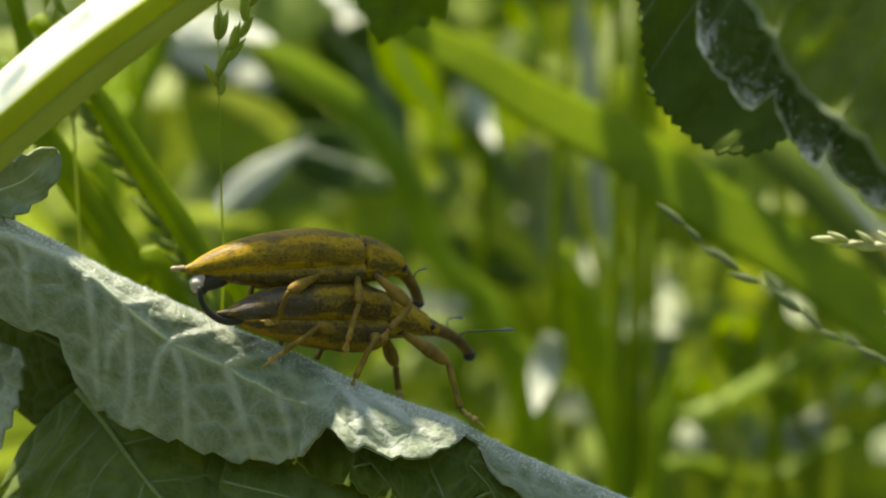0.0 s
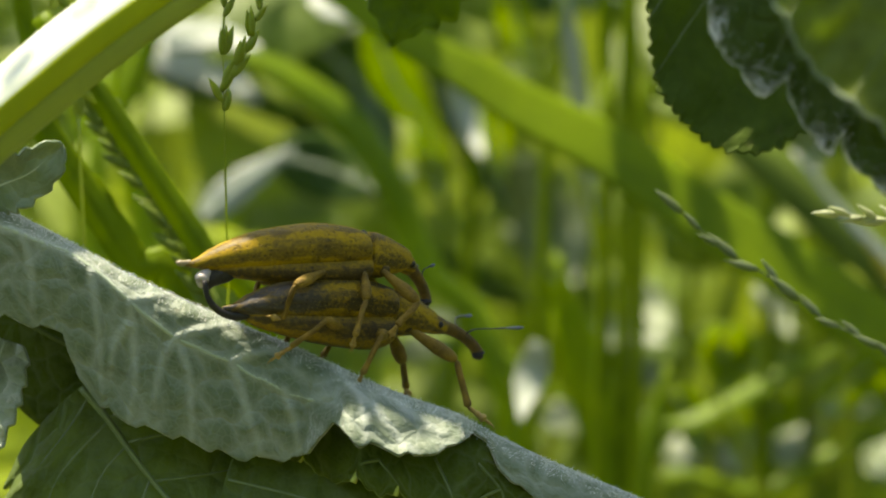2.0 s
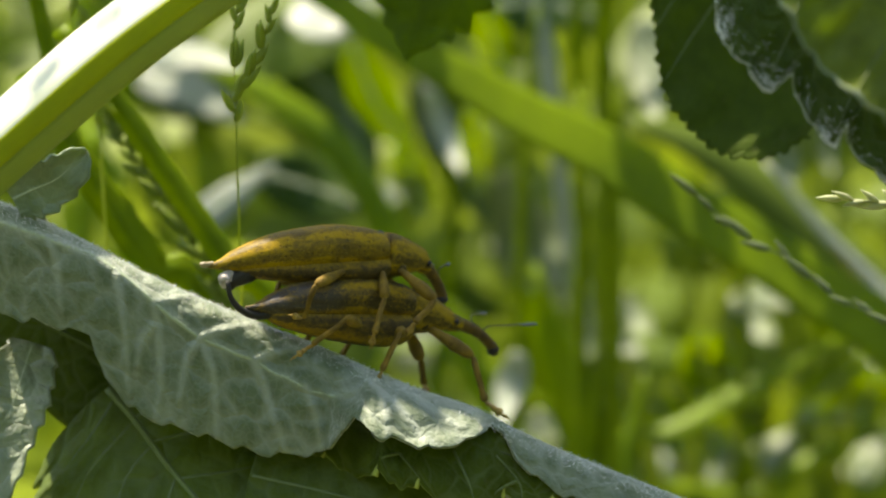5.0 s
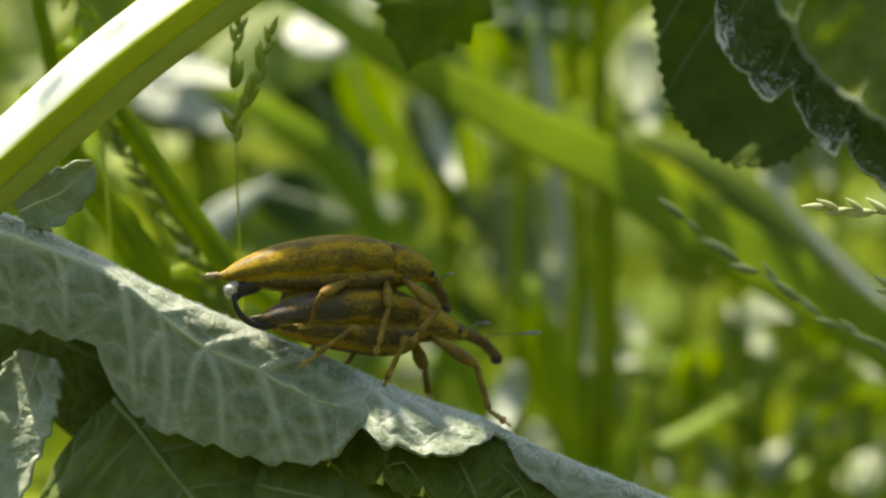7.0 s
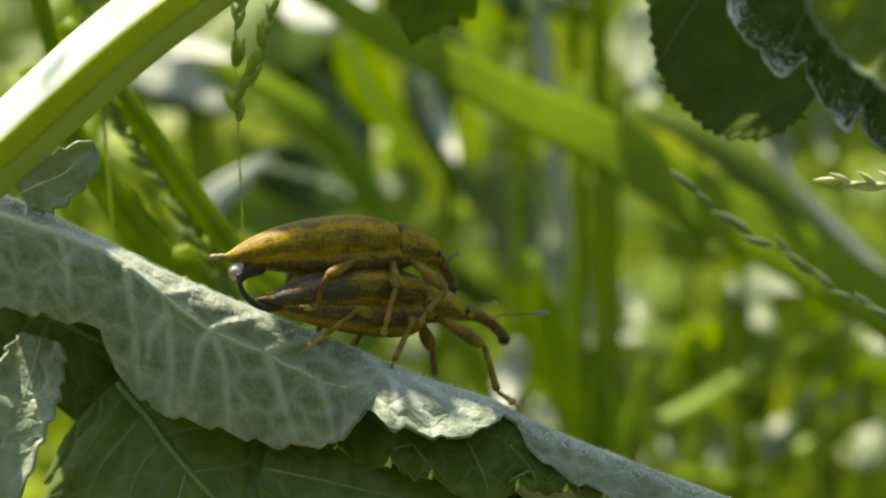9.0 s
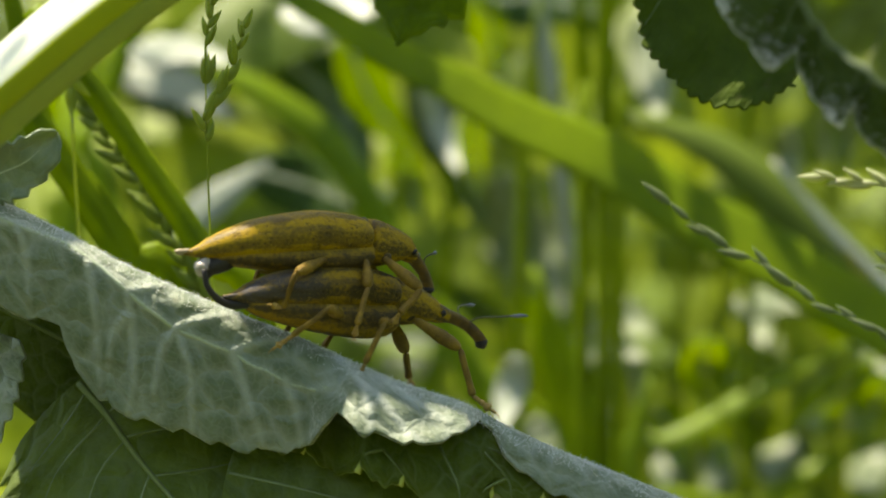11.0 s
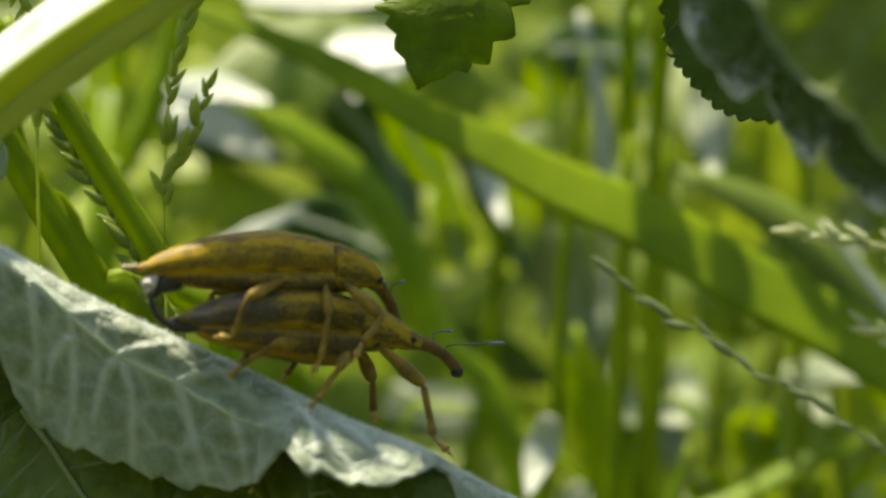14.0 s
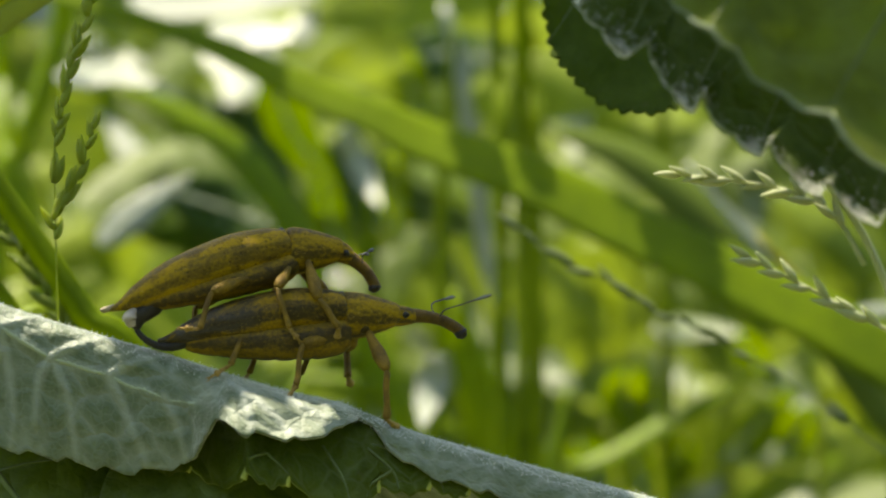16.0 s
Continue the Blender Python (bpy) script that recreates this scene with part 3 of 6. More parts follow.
def build_meadow_round():
    """The meadow goes on beside and behind the camera."""
    rnd = random.Random(23)
    items, herbs = [], []
    while len(items) < 7000:
        a, r = rnd.uniform(-math.pi, math.pi), 140 + 2100 * rnd.random() ** 0.75
        x, y = r * math.sin(a), r * math.cos(a)
        inside = y > 60 and abs(x) < 150 + 0.42 * y
        if inside or (abs(x) < 110 and -340 < y < 60):
            continue
        h = rnd.uniform(90, 190) + 0.05 * r
        lean, deep = rnd.gauss(0, 0.35), rnd.gauss(0, 0.35)
        foot = Vector((x, y, -186))
        items.append(([foot, foot + Vector((lean * h * 0.35, deep * h * 0.35, h * 0.55)), foot + Vector((lean * h, deep * h, h * 0.9))], rnd.uniform(3, 9), Vector((rnd.gauss(0, 1), rnd.gauss(0, 1), 0.3)).normalized(), 4, 0.8))
        if len(items) % 3 == 0:
            p = foot + Vector((rnd.uniform(-30, 30), rnd.uniform(-30, 30), rnd.uniform(15, 120)))
            way = Vector((rnd.gauss(0, 1), rnd.gauss(0, 1), rnd.gauss(0.1, 0.4))).normalized() * rnd.uniform(18, 60)
            herbs.append(([p, p + way * 0.5 + Vector((0, 0, 4)), p + way], way.length * 0.45, Vector((rnd.gauss(0, 0.4), rnd.gauss(0, 0.4), 1)).normalized(), 4, 0.8))
    crowd("meadow_grass", items, MEADOW, "green meadow grass all round", "grass")
    crowd("meadow_leaves", herbs, MEADOW_LEAF, "low broad leaves among the meadow grass", "plants")
    items = []
    for k in range(9000):
        a = rnd.uniform(0.45, 2 * math.pi - 0.45)
        r = rnd.uniform(2400, 3300)
        p = Vector((r * math.sin(a), r * math.cos(a), -180 + 700 * rnd.random() ** 1.3))
        way = Vector((rnd.gauss(0, 1), rnd.gauss(0, 1), rnd.gauss(0.1, 0.7))).normalized() * rnd.uniform(90, 190)
        items.append(([p, p + way * 0.5, p + way - Vector((0, 0, 20))], rnd.uniform(50, 110), Vector((rnd.gauss(0, 1), rnd.gauss(0, 1), rnd.gauss(0, 1))).normalized(), 3, 0.8))
    crowd("hedge", items, MEADOW_LEAF, "dense green hedge beside and behind the meadow", "hedge")


# ---- the leaf on which the weevils sit ----
RIDGE = [(-34.5, 4.6), (-28.9, 2.1), (-25.2, 0.2), (-21.6, -1.8), (-17.9, -3.5), (-14.2, -5.1), (-10.5, -6.6), (-6.8, -8.4), (-3.1, -10.0), (0.6, -11.2), (2.4, -12.3), (6.1, -14.1), (11.7, -16.4), (17.2, -18.6), (24.6, -21.4)]
DROP = [(-34.5, 8.3), (-28.9, 6.9), (-26.2, 6.2), (-24.8, 5.7), (-23.6, 8.2), (-21.0, 9.5), (-17.0, 8.9), (-13.0, 8.6), (-9.3, 7.0), (-8.6, 6.2), (-7.9, 4.4), (-7.3, 3.5), (-6.6, 3.4), (-5.6, 3.9), (-4.6, 3.6), (-3.2, 3.3), (-2.1, 3.3), (-0.9, 2.7), (0.6, 1.6), (1.5, 0.4), (2.4, 0.55), (3.3, 1.7), (4.2, 2.1), (6.1, 2.6), (9.2, 2.5), (12.0, 3.0), (24.6, 4.2)]


def along(table, x):
    for (a, va), (b, vb) in zip(table, table[1:]):
        if x <= b:
            f = max(0.0, (x - a) / (b - a))
            return va + (vb - va) * f
    return table[-1][1]


def ridge_z(x):
    return (along(RIDGE, x - 1) + 2 * along(RIDGE, x) + along(RIDGE, x + 1)) / 4


def host_place(x, f):
    """A place on the leaf: f in -1..0 lies behind the fold, 0..1 on the flap that hangs before it."""
    z, deep = ridge_z(x), along(DROP, x)
    lobe = max(0.0, min(1.0, (x + 8.8) / 2.6)) * (1 - 0.8 * max(0.0, min(1.0, (x - 1.4) / 1.6)))
    swell = (0.22 + 0.10 * lobe) * noise.noise(Vector((x * 0.33, f * 2.1, 3.1))) + 0.05 * noise.noise(Vector((x * 0.8, f * 4.0, 8.2)))
    if f < 0:
        g = -f
        return Vector((x + 1.5 * g, 4.2 + 14 * g, z - 0.25 - 9.0 * g ** 1.6 + swell * g))
    tooth = (0.5 + 0.4 * noise.noise(Vector((x * 0.4, 0, 0)))) * (saw(x * 0.42) - 0.5) * min(1.0, deep / 3)
    down = (deep + tooth * 0.9) * f
    bow = 1 - math.exp(-down / (0.85 - 0.25 * lobe))
    lean = 0.85 * lobe - 0.2
    return Vector((x - 0.12 * down, 4.2 - (2.2 + 1.0 * lobe) * bow * min(1.0, deep / 1.4) - lean * down - swell * min(1, down), z - 0.25 * bow - 0.96 * down * min(1.0, 0.35 + 0.65 * f + 0.2)))


def build_host_leaf():
    thing = base("host_leaf", mm(0, 0, 0), "pale grey-green leaf, folded over, its veined underside outward", "leaf")

    lines = [
        [(-34, 0.25), (-28, 0.2), (-23.5, 0.14), (-20.8, 0.22), (-17.6, 0.34), (-14.0, 0.36), (-10.5, 0.45), (-7.5, 0.5)],
        [(-23.5, 0.14), (-23.0, 0.35), (-22.4, 0.62), (-22.0, 0.9)],
        [(-20.8, 0.22), (-20.2, 0.5), (-19.9, 0.75), (-20.1, 0.97)],
        [(-17.6, 0.34), (-16.6, 0.55), (-16.2, 0.8), (-16.0, 0.97)],
        [(-14.0, 0.36), (-13.0, 0.55), (-12.2, 0.75), (-11.6, 0.97)],
        [(-17.6, 0.34), (-18.4, 0.55), (-18.6, 0.8)],
        [(-20.5, 0.36), (-21.4, 0.55), (-21.6, 0.75)],
        [(-28.0, 0.2), (-27.2, 0.45), (-26.8, 0.8)],
    ]
    lines += [
        [(-14.0, 0.36), (-12.4, 0.2), (-10.8, 0.08)],
        [(-17.6, 0.34), (-16.0, 0.2), (-14.6, 0.06)],
        [(-20.8, 0.22), (-19.4, 0.1), (-18.4, 0.02)],
        [(-10.5, 0.45), (-9.7, 0.65), (-9.2, 0.95)],
        [(-7.5, 0.1), (-5.6, 0.35), (-3.8, 0.6), (-2.2, 0.95)],
        [(-5.6, 0.35), (-5.2, 0.65), (-5.0, 0.95)],
        [(-4.6, 0.1), (-2.4, 0.3), (-0.2, 0.6)],
    ]
    nu, nv = 420, 64
    us, vs = np.meshgrid(np.linspace(0, 1, nu + 1), np.linspace(0, 1, nv + 1), indexing="ij")
    xs = -34.5 + 59.1 * us
    fs = np.where(vs > 0.3, (vs - 0.3) / 0.7, (vs - 0.3) / 0.3)
    deep = np.interp(xs, [p[0] for p in DROP], [p[1] for p in DROP])
    rib = np.zeros_like(xs)
    for k, line in enumerate(lines):
        wide = 0.42 if k == 0 else 0.30
        steps = curve([(x, f, 0) for x, f in line], 8 * len(line))
        for i, p in enumerate(steps):
            w = wide * (1 - 0.45 * i / len(steps))
            rib = np.maximum(rib, (1 - 0.5 * i / len(steps)) * np.exp(-((xs - p.x) ** 2 + ((fs - p.y) * deep) ** 2) / (w * w)))

    def place(u, v):
        p = host_place(-34.5 + 59.1 * u, (v - 0.3) / 0.7 if v > 0.3 else (v - 0.3) / 0.3)
        return p + Vector((0, -0.22, 0.05)) * float(rib[round(u * nu)][round(v * nv)])
    bm = bmesh.new()

    def chart(u, v):
        x = -34.5 + 59.1 * u
        return (x, (v - 0.3) / 0.7 * (along(DROP, x) * (1.25 if x > -7 else 1.0) + 1.5) if v > 0.3 else (v - 0.3) / 0.3 * 15)
    sheet(bm, place, nu, nv, 0.22, (59.0, 12.0), chart)
    blade = part("blade", bm, HOST_SKIN, thing)
    bristles("down", thing, [blade], 52000, 0.26, 0.018, FUZZ, "fine white down along the fold", 4, lambda p: p.y > 1.2 and p.y < 6 and abs(p.z - ridge_z(p.x)) < 1.0)
    mark = blade.data.attributes.new("vein", "FLOAT", "POINT")
    mark.data.foreach_set("value", np.repeat(rib.reshape(-1), 2).astype(np.float32))
    bm = bmesh.new()
    steps = curve([(x, f, 0) for x, f in lines[0]], 5 * len(lines[0]))
    tube(bm, [host_place(p.x, min(0.98, p.y)) + Vector((0, -0.1, 0)) for p in steps], [0.24, 0.2, 0.12], 6, 2 * len(steps))
    part("midrib", bm, VEIN, thing)
    return thing


def build_lower_leaves():
    # a dark leaf under the fold
    thing = dark = base("dark_leaf", mm(0, 0, 0), "dark green toothed leaf in shade under the fold", "leaf")
    # the bays between its round lobes, and how far each lobe hangs below them
    BAYS = [(-13.5, -13.4), (-9.8, -14.0), (-6.13, -14.9), (-3.45, -15.7), (2.3, -16.7), (5.6, -17.1), (8.1, -17.8), (11.5, -19.6), (15.5, -21.6), (20, -24), (26, -27)]
    HANG = [0.6, 1.15, 0.95, 1.75, 0.75, 0.7, 0.6, 0.7, 0.7, 0.6]

    def rim_z(x):
        for (a, za), (b, zb), hang in zip(BAYS, BAYS[1:], HANG):
            if x <= b:
                f = min(1.0, max(0.0, (x - a) / (b - a)))
                return za + (zb - za) * f - hang * math.sin(math.pi * f ** 1.15) ** 0.55 + 0.14 * math.sin(f * 19) * math.sin(math.pi * f)
        return BAYS[-1][1]

    def place(u, v):
        x = -12.0 + 36.0 * u
        top = ridge_z(x) - 0.5
        low = rim_z(x) + 0.10 * noise.noise(Vector((x * 2, 0, 0)))
        f = v ** 0.8
        back = 3.2 * max(0.0, min(1.0, (-6.0 - x) / 2.0))
        forth = 3.4 - 1.2 * min(1.0, back) - 1.5 * max(0.0, min(1.0, x / 2.2))
        return Vector((x + 0.5 * v * (1 - v), 4.4 + back - forth * math.sin(v * 1.6) ** 0.6 + 0.22 * noise.noise(Vector((x * 0.4, v * 3, 5))) - 0.12 * math.sin(x * 2.3) * v, top + (low - top) * f))
    bm = bmesh.new()
    sheet(bm, place, 420, 26, 0.18, (36, 6))
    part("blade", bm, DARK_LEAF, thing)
    for a, b, c in (((0.12, 0.3), (0.2, 0.6), (0.24, 0.95)), ((0.2, 0.6), (0.17, 0.8), (0.15, 0.97)), ((0.3, 0.35), (0.33, 0.65), (0.34, 0.95)), ((0.38, 0.3), (0.42, 0.6), (0.43, 0.95)), ((0.46, 0.35), (0.5, 0.65), (0.51, 0.95)), ((0.42, 0.6), (0.38, 0.8), (0.37, 0.95)), ((0.56, 0.3), (0.6, 0.6), (0.62, 0.95)), ((0.12, 0.3), (0.4, 0.28), (0.75, 0.3)), ((0.44, 0.1), (0.66, 0.18), (0.95, 0.3)), ((0.55, 0.13), (0.62, 0.4), (0.68, 0.9)), ((0.66, 0.18), (0.72, 0.45), (0.77, 0.9)), ((0.76, 0.22), (0.82, 0.5), (0.86, 0.9))):
        bm = bmesh.new()
        tube(bm, [place(*p) + Vector((0, -0.1, 0)) for p in (a, b, c)], [0.12, 0.09, 0.05], 5, 12)
        part("side_vein", bm, VEIN_DARK, thing)
    for (x, z), size in zip(BAYS[1:8], (0.5, 0.8, 0.85, 0.75, 0.6, 0.5, 0.5)):
        bm = bmesh.new()
        p = place((x + 12.0) / 36.0, 1.0)
        tube(bm, [p + Vector((-0.25, 0, -0.75 * size)), p + Vector((-0.06, -0.05, -0.2 * size)), p + Vector((0.05, -0.05, 0.5 * size))], [0.32 * size, 0.24 * size, 0.03], 6, 8, 0.5, (0, 1, 0))
        part("tooth", bm, TOOTH, thing, "yellow leaf tooth")
    # light along the lobe margins, painted as thin pale green tubes
    for (a, _), (b, _) in zip(BAYS[1:8], BAYS[2:9]):
        bm = bmesh.new()
        tube(bm, [place((a + (b - a) * i / 24 + 12.0) / 36.0, 1.0) for i in range(25)], [0.09, 0.05, 0.045, 0.05, 0.08], 5, 50)
        part("rim", bm, RIM_LIT, thing, "thin leaf margin, pale green for its lit edge")
    # broad leaves below
    toothed_leaf("lower_leaf", mm(0, 0, 0), [(-25.2, 10.8, -9.6), (-23.2, 9.8, -11.8), (-20.6, 8.6, -15.2), (-16.9, 7.8, -19.5), (-12, 8, -26)], (1, 0.12, 0.5), 10.5, MID_LEAF, VEIN_MID,
                 "green lobed leaf with pale ribs, hanging below", pairs=5, thick=0.22, vein=0.26, teeth=8, depth=0.12, lobes=0.06, curl=0.10, ruffle=0.05, tip=2.2, seed=0.2)
    toothed_leaf("lower_leaf", mm(0, 0, 0), [(-30.0, 8.2, -6.4), (-30.9, 6.6, -9.6), (-32.0, 5.4, -13.6), (-33.8, 4.6, -21)], (1, 0.25, -0.1), 2.5, PALE_UNDER, VEIN,
                 "grey-green leaf with a sunlit down-covered edge", pairs=5, thick=0.22, vein=0.11, teeth=8, depth=0.16, curl=-0.2, ruffle=0.08, tip=2.0, seed=0.6)
    # added dark leaf, stands for the deep shade in the gap
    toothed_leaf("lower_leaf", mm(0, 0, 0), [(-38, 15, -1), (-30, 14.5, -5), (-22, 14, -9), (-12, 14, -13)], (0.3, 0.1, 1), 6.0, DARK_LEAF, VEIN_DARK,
                 "dark green leaf added to fill the shaded gap under the fold", pairs=5, thick=0.22, vein=0.2, teeth=9, depth=0.12, curl=0.1, ruffle=0.05, tip=2.0, seed=0.35)
    toothed_leaf("lower_leaf", mm(0, 0, 0), [(-15, 6.4, -15.6), (-9, 5.4, -17.0), (-2, 5.2, -19.2), (5, 5.8, -24)], (0.3, 0.2, 1), 5.6, MID_LEAF, VEIN_MID,
                 "green leaf in shade behind the folded leaf", pairs=6, thick=0.22, vein=0.12, teeth=9, depth=0.12, curl=0.1, ruffle=0.05, tip=2.0, seed=0.9)
    return dark


def build_stalk():
    """The thick ridged leaf stalk: sun painted into a white upper face and bright ridge, a green lower face."""
    thing = base("leaf_stalk", mm(-27.5, -10, 8.0), "thick ridged leaf stalk, sun put into its white upper face", "stalk")
    way = Vector((9.6, 0, 7.5)).normalized()
    up = Vector((-way.z, 0, way.x))
    near = Vector((0, -1, 0))
    line = curve([way * -60 + up * -6 + near * -18, way * -30 + up * -1.6 + near * -6, Vector((0, 0, 0)), way * 14, way * 34 + up * -1.0 + near * -4, way * 70 + up * -5 + near * -22], 60)
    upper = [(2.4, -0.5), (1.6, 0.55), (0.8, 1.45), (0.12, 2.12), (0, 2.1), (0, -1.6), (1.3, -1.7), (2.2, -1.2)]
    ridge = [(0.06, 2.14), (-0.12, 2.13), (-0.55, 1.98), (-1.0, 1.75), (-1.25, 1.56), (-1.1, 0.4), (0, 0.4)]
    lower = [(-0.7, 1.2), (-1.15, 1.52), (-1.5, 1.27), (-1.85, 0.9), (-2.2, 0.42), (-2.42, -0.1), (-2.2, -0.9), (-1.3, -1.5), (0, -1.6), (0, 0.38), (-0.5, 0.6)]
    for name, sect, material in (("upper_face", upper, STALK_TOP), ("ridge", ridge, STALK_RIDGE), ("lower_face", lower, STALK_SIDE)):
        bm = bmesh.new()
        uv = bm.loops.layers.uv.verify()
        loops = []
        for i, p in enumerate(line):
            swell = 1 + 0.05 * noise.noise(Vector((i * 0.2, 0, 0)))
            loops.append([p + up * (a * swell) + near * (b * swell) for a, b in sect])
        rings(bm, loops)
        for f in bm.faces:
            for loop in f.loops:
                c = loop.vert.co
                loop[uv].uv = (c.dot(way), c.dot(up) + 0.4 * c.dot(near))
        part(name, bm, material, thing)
    return thing


def hanging_leaf(at, depth, edge, tips, label, reach, roll, hairs, seed, skin, curl=0.9, bow=0.0, rim_skin=None, soften=1.6):
    """A leaf that hangs from above: edge runs along its toothed rim as (x, z), tips names the points of the teeth."""
    thing = base("hanging_leaf", at, label, "leaf")
    rim = [Vector((x, depth, z)) for x, z in edge]
    n = len(rim) - 1

    def along_rim(u):
        k = min(int(u * n), n - 1)
        f = u * n - k
        return rim[k].lerp(rim[k + 1], f) + Vector((-0.62, 0, -0.78)) * (0.13 * (rim[k + 1] - rim[k]).length * math.sin(math.pi * f))

    def place(u, v):
        f = v ** 1.6
        p = along_rim(u)
        soft = sum((along_rim(min(1.0, max(0.0, u + d))) for d in (-0.12, -0.06, 0.0, 0.06, 0.12)), Vector()) / 5
        p = p.lerp(soft, min(1.0, soften * f))
        rag = 0.10 * noise.noise(Vector((u * 70, seed, 0))) + 0.05 * noise.noise(Vector((u * 190, seed, 4)))
        q = p + Vector((0.62, 0.05, 0.78)) * (reach * f + rag * (1 - v))
        deep = reach * f
        wave = -curl * math.exp(-deep / 0.9) + 0.35 * math.sin(u * min(n, 14) * 1.6) * math.exp(-deep / 4) + 0.3 * noise.noise(Vector((u * 9, v * 5, seed)))
        return q + Vector((0, wave + 0.10 * deep + bow * math.sin(math.pi * f), 0))
    bm = bmesh.new()
    sheet(bm, place, 30 * n if n < 14 else 22 * n, 26, 0.16, (30, reach))
    part("blade", bm, skin, thing)
    for k in tips:
        u = k / n
        bm = bmesh.new()
        tube(bm, [vec(place(max(0.0, u - 0.05 * i / 8), 0.02 + 0.85 * i / 8)) + Vector((0, -0.1, 0)) for i in range(9)], [0.03, 0.06, 0.09], 6, 20)
        part("side_vein", bm, VEIN_DARK, thing)
    if roll:
        for k in range(n):
            bm = bmesh.new()
            ends = [roll * (1.5 if i in tips else 0.8) for i in (k, k + 1)]
            tube(bm, [vec(place((k + i / 6) / n, 0.01)) + Vector((0, -0.05, 0)) for i in range(7)], [ends[0], sum(ends) * 0.5, ends[1]], 7, 14)
            part("rolled_edge", bm, rim_skin, thing, "pale rolled-over leaf edge")
    if hairs:
        rnd = random.Random(seed)
        bm = bmesh.new()
        for k in range(hairs):
            u = (rnd.choice(tips) + rnd.gauss(-0.25, 0.28)) / n if rnd.random() < 0.75 else rnd.random()
            if not 0 < u < 1:
                continue
            v = min(0.5, abs(rnd.gauss(0, 0.11)))
            if noise.noise(Vector((u * 50, v * 30, seed))) < -0.05:
                continue
            p = vec(place(u, v)) + Vector((0, -0.1, 0))
            w = Vector((rnd.gauss(0, 0.6), -1, rnd.gauss(0, 0.6))).normalized() * rnd.uniform(0.10, 0.34)
            s = w.orthogonal().normalized() * 0.026
            t = w.cross(s).normalized() * 0.026
            tip = bm.verts.new(p + w)
            a, b, c = bm.verts.new(p + s), bm.verts.new(p - 0.5 * s + t), bm.verts.new(p - 0.5 * s - t)
            bm.faces.new((a, b, tip)), bm.faces.new((b, c, tip)), bm.faces.new((c, a, tip))
        tagged(part("down", bm, FUZZ, thing, "white downy hairs"), kind="stuff")
    return thing


def serrate(outline, step, depth):
    """An outline with small sharp teeth along it."""
    line = curve([(x, 0, z) for x, z in outline], 12 * len(outline))
    edge, run = [], 0.0
    for a, b in zip(line, line[1:]):
        way = (b - a).normalized()
        out = Vector((way.z, 0, -way.x)) * -1
        out = out if out.x + out.z < 0 else -out
        run += (b - a).length
        if run > step:
            run = 0.0
            size = depth * (0.7 + 0.6 * noise.noise(Vector((b.x * 1.7, b.z * 1.7, 2))))
            edge += [(b.x, b.z), (b.x + out.x * size + way.x * 0.5 * step, b.z + out.z * size + way.z * 0.5 * step)]
    return edge


def build_upper_right_leaves():
    hanging_leaf(mm(0, 0, 0), -17.5, [(15.9, 18.9), (15.7, 16.1), (15.2, 13.3), (15.5, 11.7), (15.8, 11.2), (17.0, 10.0), (18.3, 8.3), (19.8, 9.5), (20.3, 7.6), (21.1, 6.2), (22.2, 4.9), (23.0, 6.3), (23.3, 4.8), (24.7, 3.6), (26.2, 2.3), (26.8, 3.3), (27.9, 1.2), (29.5, -0.2), (30.2, 0.9), (33.0, -2.0), (33.6, -1.0), (38.0, -5.5)], (3, 6, 10, 14, 17, 19),
                 "dark green hanging leaf with curled white downy teeth", 14.0, 0.04, 5200, 5, HAIRY_LEAF, rim_skin=RIM)
    hanging_leaf(mm(0, 0, 0), -30, [(15.8, 17.8), (16.5, 15.3), (17.5, 13.3), (18.5, 11.8), (18.8, 10.8), (19.7, 9.6), (20.8, 8.3), (22.0, 7.3), (23.5, 6.2), (26.0, 3.8), (28.6, 2.4), (32.0, -1.0), (36.0, -5.0)], (3, 7, 10),
                 "green leaf near the lens with a pale rolled edge", 14.0, 0.11, 0, 6, NEAR_LEAF, 0.5, rim_skin=GREY_UNDER)
    outline = [(14.0, 20.8), (14.0, 18.0), (14.2, 15.2), (14.5, 12.6), (15.0, 10.5), (16.3, 8.7), (17.9, 7.3), (19.6, 6.5), (21.4, 6.3), (23.0, 6.8), (25.1, 8.1)]
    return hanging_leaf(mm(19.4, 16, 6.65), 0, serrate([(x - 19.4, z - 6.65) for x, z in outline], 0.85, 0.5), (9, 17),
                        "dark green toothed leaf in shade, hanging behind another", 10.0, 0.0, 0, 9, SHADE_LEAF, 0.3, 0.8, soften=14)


def build_small_leaf():
    toothed_leaf("small_leaf", mm(0, 0, 0), [(-30.6, 3.4, 3.4), (-29.3, 2.4, 3.9), (-27.4, 2.0, 4.7), (-25.5, 2.2, 6.5)], (0.3, 0.3, -0.9), 2.1, GREY_UNDER, VEIN,
                 "small curled grey-green leaf beside the stalk", pairs=4, thick=0.18, vein=0.12, teeth=6, depth=0.2, curl=0.28, ruffle=0.12, tip=2.2, seed=0.3)


